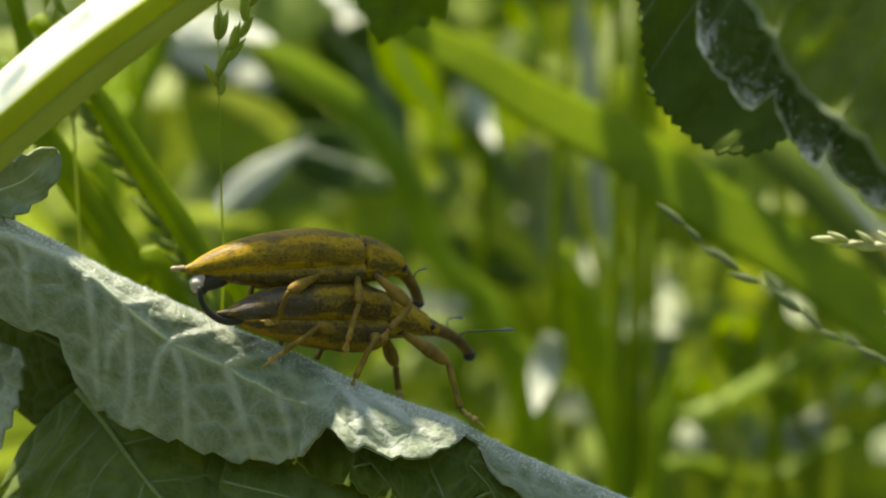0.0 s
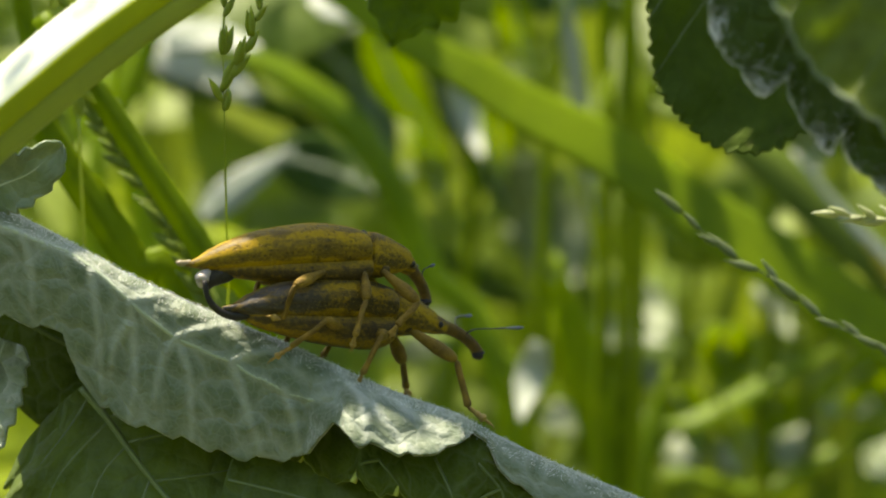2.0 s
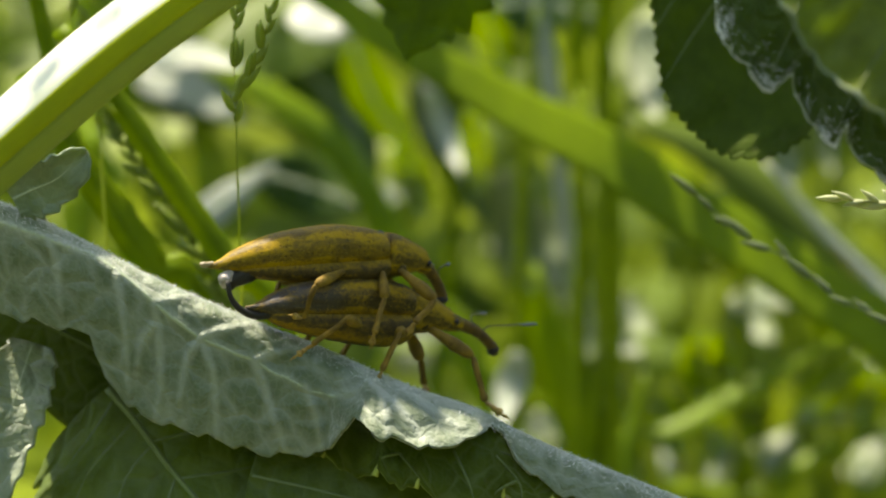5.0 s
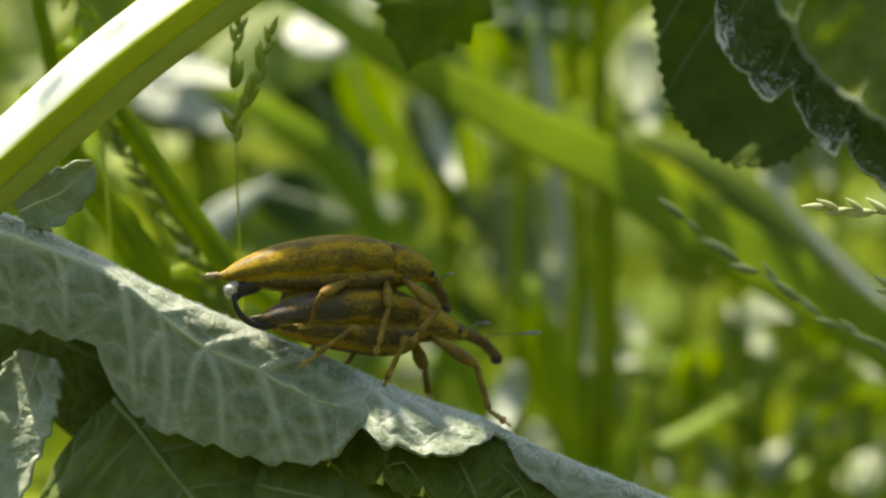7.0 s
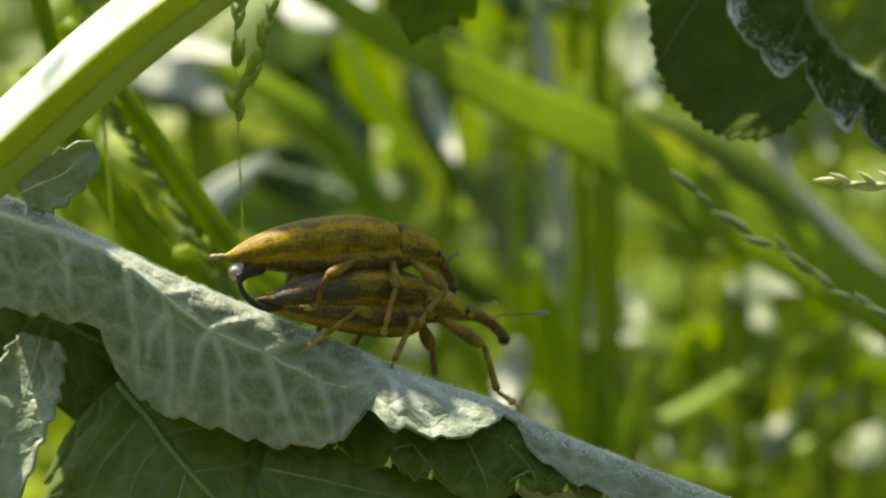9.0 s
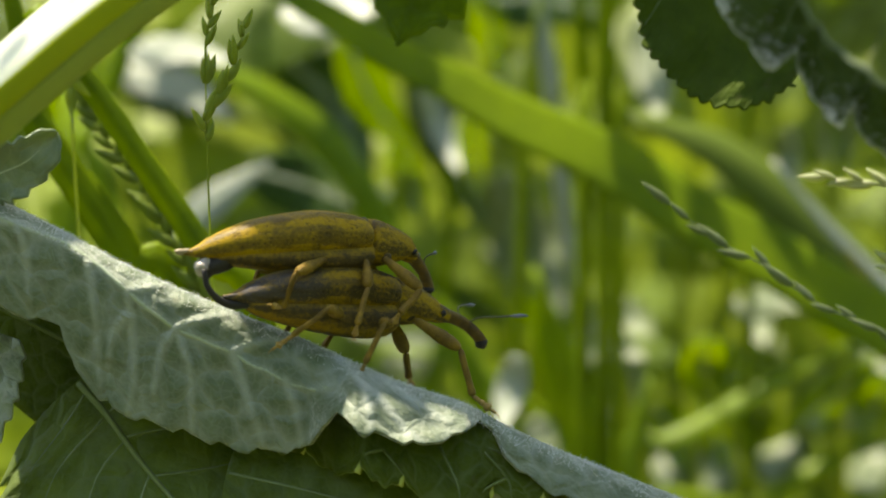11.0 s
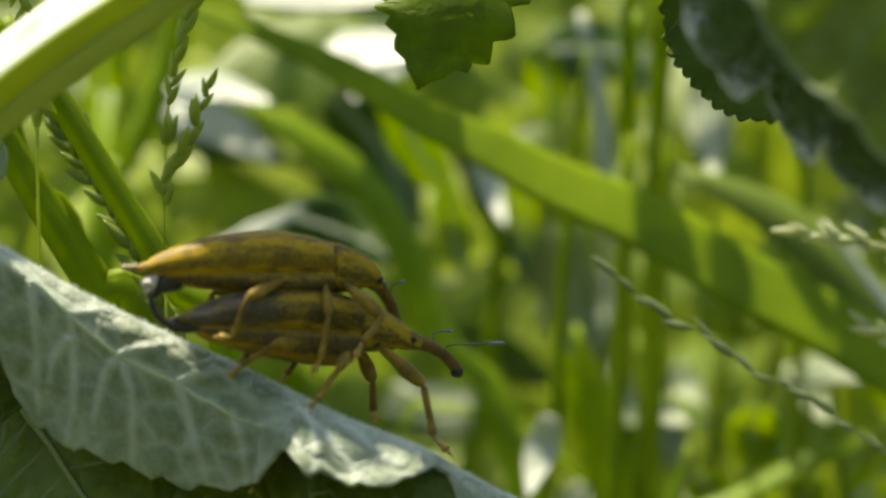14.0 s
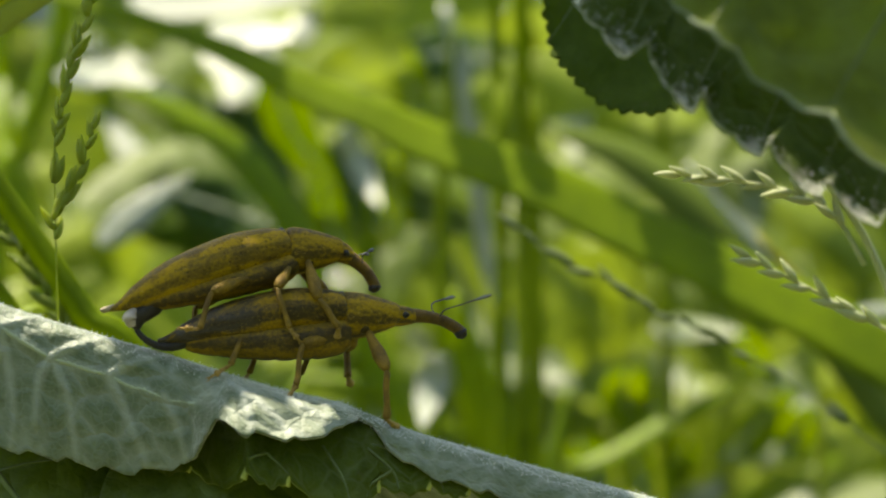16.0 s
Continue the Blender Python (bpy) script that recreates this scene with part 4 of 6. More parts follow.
def build_top_leaf():
    thing, _ = toothed_leaf("drooping_leaf", mm(-4.9, 22, 16.6), [(4.2, 2, 14.7), (2.4, 1, 9.4), (1.7, 0, 4.8), (0.7, 0, 2.1), (-0.1, 0, -0.3)], (1, 0.1, 0.1), 5.6, DROOP_LEAF, VEIN_DARK,
                            "green toothed leaf drooping from above", pairs=5, vein=0.13, teeth=8, depth=0.26, lobes=0.06, curl=0.12, ruffle=0.05, tip=0.85, seed=0.5)
    return thing


# ---- grass ----
def build_near_grass():
    sway = {}
    sway["blade"] = base("grass_shoot", mm(18.2, 90, 8.7), "long arching green grass blade, sunlit in part", "grass")
    line = [(81.0, 8, -198.7), (65.0, 0, -64.8), (38.8, 0, -29.4), (26.5, 0, -17.8), (20.1, 0, -13.4), (13.7, 0, -8.9), (6.7, 0, -4.5), (-0.8, 0, 0.7), (-9.4, 0, 5.3), (-14.8, 0, 8.7), (-20.3, 0, 11.7), (-25.6, 0, 15.4), (-30.7, 0, 18.4), (-36.5, 0, 21.3), (-43.4, 0, 24.3), (-49.8, 0, 26.6)]
    widths = [6.1, 6.1, 5.9, 5.7, 5.6, 5.5, 5.4, 5.3, 4.5, 3.8, 3.1, 2.6, 2.0, 1.6, 1.0, 0.3]
    bm = bmesh.new()
    blade_bm(bm, line, [1.215 * w for w in widths], facing=(0, -0.8, 0.6), fold=0.015, n=56)
    part("blade", bm, BLADE, sway["blade"])
    bm = bmesh.new()
    tube(bm, [vec(p) + Vector((0, 0.02, 0)) for p in line], [0.14, 0.12, 0.06], 6, 56)
    part("midrib", bm, BLADE, sway["blade"])
    grass_shoot([(-8, 24, -60), (-13, 25, -9), (-17.6, 25, -0.8), (-21.7, 25, 5.4), (-25.6, 25, 11.2), (-30, 25, 17)], [2.0, 2.0, 1.9, 1.8, 1.7, 1.4], BLADE, "green grass blade leaning over", fold=0.5, n=30)
    grass_shoot([(-12, 28, -70), (-19, 28, -8), (-23.2, 28, -1.2), (-25.8, 28, 2.6), (-28.3, 28, 6.3), (-33, 28, 14)], [2.8, 2.8, 2.7, 2.5, 2.3, 1.6], BLADE, "green grass blade beside a darker one", fold=0.35, n=30)
    grass_shoot([(-16, 34, -80), (-24, 34, -5), (-29.5, 33, 7.5), (-33.0, 33, 22), (-34, 33, 34)], [1.6, 1.6, 1.5, 1.2, 0.5], BLADE, "green grass blade behind the stalk", fold=0.35, n=24)
    sway["left"] = grass_spike(mm(-16.1, 7, 12.3), [
        ([(0.1, 0, 2.9), (0.15, 0, 5.0), (0.43, 0, 6.8), (1.0, 0, 9.5), (1.6, 0, 11.7), (2.8, 0, 15.0)], 0.2, 0.1),
        ([(0.2, 0, -1.3), (0, 0, 0), (0.55, -0.2, 0.9), (1.6, -0.3, 2.6), (2.3, -0.3, 4.7), (2.8, -0.3, 6.2)], 0.0, 0.09),
        ([(-6, 17, -198), (-4, 15, -60), (-0.6, 12, -18), (0.1, 3.5, -9), (0.2, 0.5, -4.4), (0.2, 0, -1.3), (0.1, 0, 2.9)], 2.0, 0.09)],
        (2.0, 0.62), SEED_GREEN, SEED_GREEN, "slender green grass flower head with plump spikelets", step=0.8, spread=17, seed=3)
    sway["right"] = grass_spike(mm(16.2, 24, 1.8), [
        ([(-0.2, 0, 0.1), (3.0, 0, -2.8), (6.7, 0, -5.0), (10.4, 0, -7.9), (14.1, 0, -9.7), (17.8, 0, -12.7), (23.9, 0, -17.4)][::-1], 0.12, 0.11),
        ([(23.9, 0, -17.4), (34, 4, -30), (44, 8, -70), (48, 10, -180)][::-1], 2.0, 0.2)],
        (2.6, 0.6), SEED_GREY, SEED_GREY, "arching grey-green grass spike with flat spikelets", step=2.0, spread=10, seed=8)
    sway["seed"] = grass_spike(mm(24.8, -8, 0.5), [
        ([(-0.2, 0, 0.1), (3.0, 0, -0.3), (6.9, 0, -1.1), (9.6, 0, -2.8), (11.3, 0, -5.8)][::-1], 0.2, 0.17),
        ([(4.1, 0, -5.2), (6.7, 0, -6.6), (10.1, 0, -8.5), (12.9, 0, -10.1)][::-1], 0.1, 0.17),
        ([(5.6, 0.5, 4.8), (7.0, 0.3, 2.5), (9.0, 0, -0.4), (11.0, 0, -3.3), (12.9, 0, -7.9), (14.5, 0, -14), (18, 0, -40), (22, 4, -185)][::-1], 0.985, 0.32)],
        (2.1, 0.58), SEED_PALE, SEED_PALE, "pale straw-coloured grass flower head, sunlit", step=0.85, spread=20, seed=12)
    grass_spike(mm(0, 0, 0), [([(-27.6, 32, 12.6), (-25.8, 32, 11.0), (-24.2, 32, 8.6), (-22.8, 32, 5.8), (-21.9, 32, 3.0)][::-1], 0.0, 0.1), ([(-21.9, 32, 3.0), (-19, 33, -12), (-15, 34, -60), (-12, 34, -185)][::-1], 2.0, 0.12)],
                (2.2, 0.65), SEED_GREY, SEED_GREEN, "drooping green grass flower head", step=1.5, seed=21)
    grass_spike(mm(0, 0, 0), [([(-29.0, 30, 15.0), (-26.5, 29, 10.0), (-23.0, 28, 5.0), (-19.0, 27, -1.5), (-16, 27, -8)][::-1], 0.1, 0.12), ([(-16, 27, -8), (-12, 28, -60), (-10, 30, -185)][::-1], 2.0, 0.14)],
                (2.5, 0.8), SEED_DARK, SEED_DARK, "dense dark green grass flower head", step=0.8, spread=21, seed=33)
    grass_spike(mm(0, 0, 0), [([(-29.8, 22, 25.0), (-28.5, 22, 19.5), (-27.5, 22, 15.0), (-26.8, 22, 11.0)], 0.1, 0.1), ([(-26.8, 22, 11.0), (-25, 24, -40), (-24, 26, -185)], 2.0, 0.12)],
                (2.6, 0.85), SEED_GREEN, SEED_GREEN, "green grass flower head behind the stalk", step=0.9, spread=30, seed=41)
    return sway


BEHIND = []
TONE = {BLADE: "green", BLADE_DARK: "dark green", BLADE_PALE: "sky-bright pale", BLADE_GREY: "grey-green", BLADE_DULL: "dull green", BLADE_LIME: "backlit lime green", BLADE_YELLOW: "yellowing"}


def blade_behind(points, widths, material):
    thing = grass_shoot(points, widths, material, "%s grass blade, out of focus behind" % TONE[material], "grass blades behind", fold=0.25, n=20, facing=(-0.2, -0.78, 0.6))
    BEHIND.append((thing, points[0]))


def leaf_behind(mid, side, width, material):
    thing, _ = toothed_leaf("leaf", mm(0, 0, 0), mid, side, width, material, VEIN, "%s leaf, out of focus behind" % TONE[material], pairs=3, teeth=4, depth=0.06, curl=0.1, ruffle=0.05, nu=40, nv=10, group="leaves behind", tip=1.1)
    BEHIND.append((thing, (0, 0, 0)))


def build_middle_growth():
    """Blades and leaves behind, out of focus but each in its place."""
    # pale leaves put where bright sky glare shows; the glare is their colour
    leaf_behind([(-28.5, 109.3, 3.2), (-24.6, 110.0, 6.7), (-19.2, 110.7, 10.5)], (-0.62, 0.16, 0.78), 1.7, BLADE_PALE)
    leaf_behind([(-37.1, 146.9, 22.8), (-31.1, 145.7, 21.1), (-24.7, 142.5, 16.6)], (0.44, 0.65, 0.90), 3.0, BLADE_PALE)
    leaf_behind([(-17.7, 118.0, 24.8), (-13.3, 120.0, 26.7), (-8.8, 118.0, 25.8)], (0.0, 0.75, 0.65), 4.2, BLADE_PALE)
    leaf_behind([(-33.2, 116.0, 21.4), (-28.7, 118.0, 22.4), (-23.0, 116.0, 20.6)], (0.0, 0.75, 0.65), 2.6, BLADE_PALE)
    leaf_behind([(11.2, 126.0, -8.9), (15.0, 128.0, -8.1), (18.8, 126.0, -9.6)], (0.0, 0.75, 0.65), 2.6, BLADE_GREY)
    leaf_behind([(28.6, 130.0, -4.3), (33.1, 132.0, -3.5), (37.8, 130.0, -4.5)], (0.0, 0.75, 0.65), 2.4, BLADE_GREY)
    leaf_behind([(6.6, 140.0, -18.3), (11.1, 142.0, -17.2), (15.4, 140.0, -18.5)], (0.0, 0.75, 0.65), 3.0, BLADE_GREY)
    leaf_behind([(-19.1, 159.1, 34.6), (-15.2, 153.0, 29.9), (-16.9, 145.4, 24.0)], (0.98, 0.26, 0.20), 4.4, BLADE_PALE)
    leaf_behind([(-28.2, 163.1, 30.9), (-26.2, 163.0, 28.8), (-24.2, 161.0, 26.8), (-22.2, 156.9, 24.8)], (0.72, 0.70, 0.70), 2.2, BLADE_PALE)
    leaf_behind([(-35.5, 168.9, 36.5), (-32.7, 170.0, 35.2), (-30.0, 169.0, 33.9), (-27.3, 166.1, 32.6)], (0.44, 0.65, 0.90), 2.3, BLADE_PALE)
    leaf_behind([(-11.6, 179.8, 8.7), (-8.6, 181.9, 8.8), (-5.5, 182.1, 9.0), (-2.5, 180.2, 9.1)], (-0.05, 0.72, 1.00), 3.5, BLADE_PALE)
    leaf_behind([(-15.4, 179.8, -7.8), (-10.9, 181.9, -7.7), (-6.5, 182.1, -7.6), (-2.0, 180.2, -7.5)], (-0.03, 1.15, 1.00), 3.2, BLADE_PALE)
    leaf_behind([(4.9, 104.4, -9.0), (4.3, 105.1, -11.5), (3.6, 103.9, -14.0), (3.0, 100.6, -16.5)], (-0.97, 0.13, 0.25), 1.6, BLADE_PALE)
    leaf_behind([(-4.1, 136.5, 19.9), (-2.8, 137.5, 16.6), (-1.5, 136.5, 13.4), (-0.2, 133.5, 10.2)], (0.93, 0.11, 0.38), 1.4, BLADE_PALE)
    leaf_behind([(9.6, 177.2, 8.1), (10.4, 176.1, 3.7), (11.3, 172.9, -0.7), (12.1, 167.8, -5.1)], (0.98, 0.14, 0.19), 1.8, BLADE_GREY)
    leaf_behind([(20.6, 144.6, 28.1), (20.8, 143.5, 23.9), (21.0, 140.5, 19.7), (21.2, 135.4, 15.4)], (1.00, 0.03, 0.04), 2.7, BLADE_GREY)
    leaf_behind([(36.8, 150.4, 15.9), (37.0, 152.1, 13.5), (37.2, 151.9, 11.1), (37.4, 149.6, 8.7)], (1.00, 0.01, 0.09), 1.9, BLADE_GREY)
    leaf_behind([(44.1, 162.7, 19.6), (43.9, 164.6, 16.7), (43.8, 164.4, 13.8), (43.6, 162.3, 10.8)], (-1.00, 0.00, 0.05), 2.1, BLADE_GREY)
    leaf_behind([(3.2, 193.8, 3.9), (5.9, 194.9, 2.6), (8.5, 194.1, 1.4), (11.1, 191.2, 0.1)], (0.43, 0.65, 0.90), 1.9, BLADE_GREY)
    leaf_behind([(28.5, 159.1, -24.8), (29.3, 163.4, -22.8), (30.1, 165.6, -20.8), (30.9, 165.9, -18.8)], (-0.93, 0.44, 0.38), 2.2, BLADE_GREY)
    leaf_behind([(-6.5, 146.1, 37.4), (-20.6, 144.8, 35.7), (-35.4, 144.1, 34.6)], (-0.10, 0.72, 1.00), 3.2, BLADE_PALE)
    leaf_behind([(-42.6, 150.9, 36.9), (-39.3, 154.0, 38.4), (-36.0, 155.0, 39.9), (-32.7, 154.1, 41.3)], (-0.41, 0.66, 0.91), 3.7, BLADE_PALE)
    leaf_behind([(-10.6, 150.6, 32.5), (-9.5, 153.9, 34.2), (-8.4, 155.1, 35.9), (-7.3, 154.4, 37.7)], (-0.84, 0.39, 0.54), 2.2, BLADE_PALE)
    leaf_behind([(32.5, 142.5, -22.8), (34.2, 146.2, -21.3), (36.0, 147.8, -19.8), (37.7, 147.5, -18.4)], (-0.65, 0.88, 0.76), 2.5, BLADE_GREY)
    leaf_behind([(43.6, 147.1, -24.4), (45.3, 151.0, -22.7), (46.9, 153.0, -21.0), (48.6, 152.9, -19.3)], (-0.72, 0.80, 0.70), 2.7, BLADE_GREY)
    leaf_behind([(21.8, 148.8, -24.9), (22.6, 153.3, -22.7), (23.4, 155.7, -20.5), (24.2, 156.2, -18.4)], (-0.94, 0.40, 0.35), 2.2, BLADE_GREY)
    leaf_behind([(13.2, 149.1, -12.3), (14.4, 148.4, -14.6), (15.7, 145.6, -17.0), (16.9, 140.9, -19.3)], (0.89, 0.53, 0.46), 2.3, BLADE_GREY)
    leaf_behind([(31.3, 155.7, -3.5), (32.7, 155.6, -5.4), (34.1, 153.4, -7.3), (35.4, 149.3, -9.1)], (0.80, 0.68, 0.59), 2.0, BLADE_GREY)
    leaf_behind([(39.9, 142.5, -17.1), (41.5, 146.2, -15.7), (43.0, 147.8, -14.2), (44.5, 147.5, -12.7)], (-0.69, 0.83, 0.72), 2.1, BLADE_GREY)
    leaf_behind([(19.1, 159.2, -3.0), (19.8, 158.4, -5.4), (20.5, 155.6, -7.8), (21.2, 150.8, -10.2)], (0.96, 0.33, 0.29), 1.8, BLADE_GREY)
    leaf_behind([(44.3, 153.4, -6.3), (45.9, 153.1, -8.3), (47.4, 150.9, -10.3), (48.9, 146.6, -12.2)], (0.79, 0.71, 0.62), 2.3, BLADE_GREY)
    leaf_behind([(38.4, 138.2, -3.4), (40.1, 141.4, -5.5), (41.8, 142.6, -7.5), (43.6, 141.8, -9.5)], (0.76, -0.39, 0.65), 2.0, BLADE_LIME)
    leaf_behind([(45.4, 133.2, -12.0), (44.4, 136.4, -14.0), (43.4, 137.6, -16.1), (42.5, 136.8, -18.1)], (-0.90, -0.26, 0.43), 2.2, BLADE_LIME)
    leaf_behind([(32.7, 140.6, -14.4), (32.1, 143.9, -16.5), (31.4, 145.1, -18.6), (30.7, 144.4, -20.7)], (-0.95, -0.18, 0.30), 2.1, BLADE_LIME)
    leaf_behind([(-11.9, 126.3, 23.9), (-9.3, 130.0, 17.7), (-4.5, 133.7, 11.5)], (0.86, -0.31, 0.51), 2.7, BLADE_LIME)
    leaf_behind([(-6.8, 137.2, 14.3), (-6.0, 141.1, 11.2), (-5.3, 142.9, 8.2), (-4.5, 142.8, 5.1)], (0.97, -0.14, 0.24), 1.9, BLADE_LIME)
    leaf_behind([(0.9, 141.9, 18.0), (1.2, 146.0, 14.6), (1.6, 148.0, 11.2), (1.9, 148.1, 7.7)], (1.00, -0.06, 0.10), 1.6, BLADE_LIME)
    leaf_behind([(25.8, 132.8, -7.6), (25.8, 136.3, -10.1), (25.8, 137.7, -12.6), (25.9, 137.2, -15.1)], (1.00, -0.01, 0.02), 2.8, BLADE_LIME)
    leaf_behind([(36.2, 139.8, -17.2), (38.9, 140.3, -14.6), (41.6, 138.7, -12.1), (44.2, 135.2, -9.5)], (-0.69, -0.43, 0.72), 2.2, BLADE_LIME)
    leaf_behind([(2.4, 144.6, 30.4), (3.3, 148.5, 27.2), (4.2, 150.5, 23.9), (5.2, 150.4, 20.7)], (0.96, -0.16, 0.27), 2.1, BLADE_LIME)
    leaf_behind([(-42.7, 134.5, 13.3), (-41.8, 130.1, 20.7), (-40.7, 125.3, 28.7)], (-0.99, -0.08, 0.13), 2.3, BLADE_LIME)
    leaf_behind([(-31.7, 157.7, 17.4), (-23.1, 159.7, 13.5), (-9.8, 162.6, 7.7)], (0.40, -0.46, 0.91), 4.5, BLADE_DARK)
    leaf_behind([(11.0, 182.4, 15.4), (4.0, 180.6, 19.0), (-4.3, 177.0, 26.2)], (0.58, -0.41, 0.82), 2.4, BLADE_DARK)
    leaf_behind([(14.2, 169.7, 28.2), (15.7, 170.2, 31.2), (17.2, 168.8, 34.1), (18.8, 165.3, 37.1)], (-0.89, -0.23, 0.46), 2.7, BLADE_DARK)
    leaf_behind([(-7.7, 191.0, 0.4), (-2.9, 194.0, -1.6), (1.9, 195.0, -3.6), (6.7, 194.0, -5.6)], (0.39, -0.46, 0.92), 3.2, BLADE_DARK)
    blade_behind([(8.3, 126.0, -186.0), (4.0, 120.0, -28.9), (-6.7, 120.0, -0.9), (-9.6, 120.0, 6.6), (-14.8, 120.0, 14.2), (-21.9, 120.0, 19.0), (-28.4, 120.0, 21.5)], [2.4, 3.0, 3.0, 3.3, 3.6, 3.2, 0.6], BLADE_LIME)
    blade_behind([(25.8, 131.0, -186.0), (22.4, 125.0, -52.8), (13.9, 125.0, -24.0), (11.1, 125.0, -14.3), (8.9, 125.0, -7.1), (7.1, 125.0, 0.2)], [4.1, 5.1, 5.1, 5.1, 3.6, 0.5], BLADE_LIME)
    blade_behind([(8.6, 121.0, -186.0), (10.6, 115.0, -53.1), (15.5, 115.0, -23.5), (16.5, 115.0, -17.7), (18.2, 115.0, -11.3)], [1.6, 2.0, 2.0, 1.8, 0.4], BLADE_LIME)
    blade_behind([(-27.6, 136.0, -186.0), (-15.6, 130.0, -20.2), (14.3, 130.0, -18.2), (21.6, 130.0, -17.7), (29.7, 130.0, -13.5), (40.2, 130.0, -8.0)], [1.0, 1.2, 1.2, 2.4, 2.7, 0.5], BLADE_LIME)
    blade_behind([(-4.7, 146.0, -186.0), (5.7, 140.0, -40.0), (31.7, 140.0, -25.0), (38.0, 140.0, -21.4), (49.4, 140.0, -17.1)], [1.5, 1.9, 1.9, 2.1, 1.0], BLADE_LIME)
    blade_behind([(74.6, 116.0, -186.0), (67.8, 110.0, -40.5), (50.8, 110.0, -15.8), (43.4, 110.0, -5.0), (33.9, 110.0, 3.8), (25.4, 110.0, 11.1), (15.9, 110.0, 14.9)], [4.4, 5.5, 5.5, 5.4, 5.2, 4.6, 1.2], BLADE_DULL)
    blade_behind([(71.4, 111.0, -186.0), (63.1, 105.0, -25.8), (42.3, 105.0, -4.2), (35.6, 105.0, 2.7), (29.7, 105.0, 9.8)], [1.1, 1.4, 1.4, 1.1, 0.3], BLADE_PALE)
    blade_behind([(70.9, 98.5, -186.0), (63.4, 92.5, -35.4), (44.7, 92.5, -12.0), (39.7, 92.5, -5.6), (34.9, 92.5, 0.7)], [1.7, 2.2, 2.2, 2.0, 0.3], BLADE_YELLOW)
    blade_behind([(11.3, 123.5, -186.0), (11.4, 117.5, -30.0), (11.7, 117.5, -0.0), (12.0, 117.5, 21.8), (12.1, 117.5, 30.7)], [0.9, 1.2, 1.2, 1.1, 0.8], BLADE_LIME)
    blade_behind([(14.0, 131.0, -186.0), (14.1, 125.0, -29.9), (14.5, 125.0, 0.1), (14.8, 125.0, 23.7), (14.9, 125.0, 32.8)], [1.4, 1.8, 1.8, 2.1, 1.8], BLADE)
    blade_behind([(14.7, 138.5, -186.0), (13.6, 132.5, -24.6), (10.8, 132.5, 5.2), (9.2, 132.5, 22.0), (6.9, 132.5, 32.5)], [1.3, 1.6, 1.6, 1.9, 1.0], BLADE_PALE)
    blade_behind([(3.7, 121.0, -186.0), (4.1, 115.0, -38.2), (5.2, 115.0, -8.2), (6.0, 115.0, 11.7), (7.6, 115.0, 27.0)], [1.1, 1.4, 1.4, 1.3, 0.5], BLADE)
    blade_behind([(29.3, 136.0, -186.0), (29.4, 130.0, -39.8), (29.7, 130.0, -9.8), (30.0, 130.0, 18.4), (30.6, 130.0, 31.9)], [1.1, 1.3, 1.3, 1.2, 0.7], BLADE)
    blade_behind([(-6.8, 158.5, -186.0), (-5.7, 152.5, -38.1), (-2.7, 152.5, -8.2), (-1.2, 152.5, 7.4), (-2.9, 152.5, 24.5)], [1.6, 2.0, 2.0, 1.7, 0.5], BLADE)
    blade_behind([(-25.8, 123.5, -186.0), (-28.2, 117.5, -32.3), (-34.1, 117.5, -2.9), (-35.8, 117.5, 5.4), (-38.9, 117.5, 14.9)], [2.4, 2.9, 2.9, 2.7, 1.2], BLADE_LIME)
    blade_behind([(-13.8, 176.0, -186.0), (-17.5, 170.0, -31.0), (-26.6, 170.0, -2.4), (-30.5, 170.0, 9.9), (-32.3, 170.0, 31.9), (-31.9, 170.0, 40.2)], [2.7, 3.4, 3.4, 3.8, 3.4, 1.4], BLADE_LIME)
    blade_behind([(-42.1, 148.5, -186.0), (-42.4, 142.5, -32.5), (-43.2, 142.5, -2.5), (-43.7, 142.5, 14.0), (-43.0, 142.5, 25.5), (-41.5, 142.5, 37.0)], [3.0, 3.8, 3.8, 4.4, 4.2, 1.3], BLADE_LIME)
    leaf_behind([(-38.0, 150.0, 22.7), (-31.5, 152.9, 20.9), (-23.9, 151.5, 18.0)], (0.32, 0.35, 0.95), 3.6, BLADE_DARK)
    leaf_behind([(-19.9, 152.0, 25.1), (-14.2, 154.9, 19.4), (-9.8, 153.5, 10.7)], (0.82, 0.35, 0.57), 4.2, BLADE_DARK)
    leaf_behind([(-5.3, 158.0, 22.7), (-1.2, 160.9, 14.5), (2.6, 159.5, 5.0)], (0.91, 0.35, 0.41), 3.3, BLADE_DARK)
    leaf_behind([(3.0, 150.0, 30.4), (9.9, 152.9, 30.9), (16.7, 151.5, 28.7)], (0.12, 0.35, 0.99), 3.9, BLADE_DARK)
    leaf_behind([(-21.9, 120.0, 10.2), (-15.5, 122.9, 8.4), (-10.1, 121.5, 5.9)], (0.34, 0.35, 0.94), 3.6, BLADE_DARK)
    leaf_behind([(24.3, 135.0, -9.2), (27.0, 137.9, -10.8), (29.7, 136.5, -12.4)], (0.51, 0.35, 0.86), 3.4, BLADE_LIME)
    leaf_behind([(20.3, 137.0, -14.7), (22.3, 139.9, -17.7), (23.4, 138.5, -21.7)], (0.91, 0.35, 0.40), 2.3, BLADE_LIME)
    leaf_behind([(25.6, 137.0, -14.8), (27.1, 139.9, -18.1), (27.5, 138.5, -21.8)], (0.97, 0.35, 0.26), 2.0, BLADE_LIME)
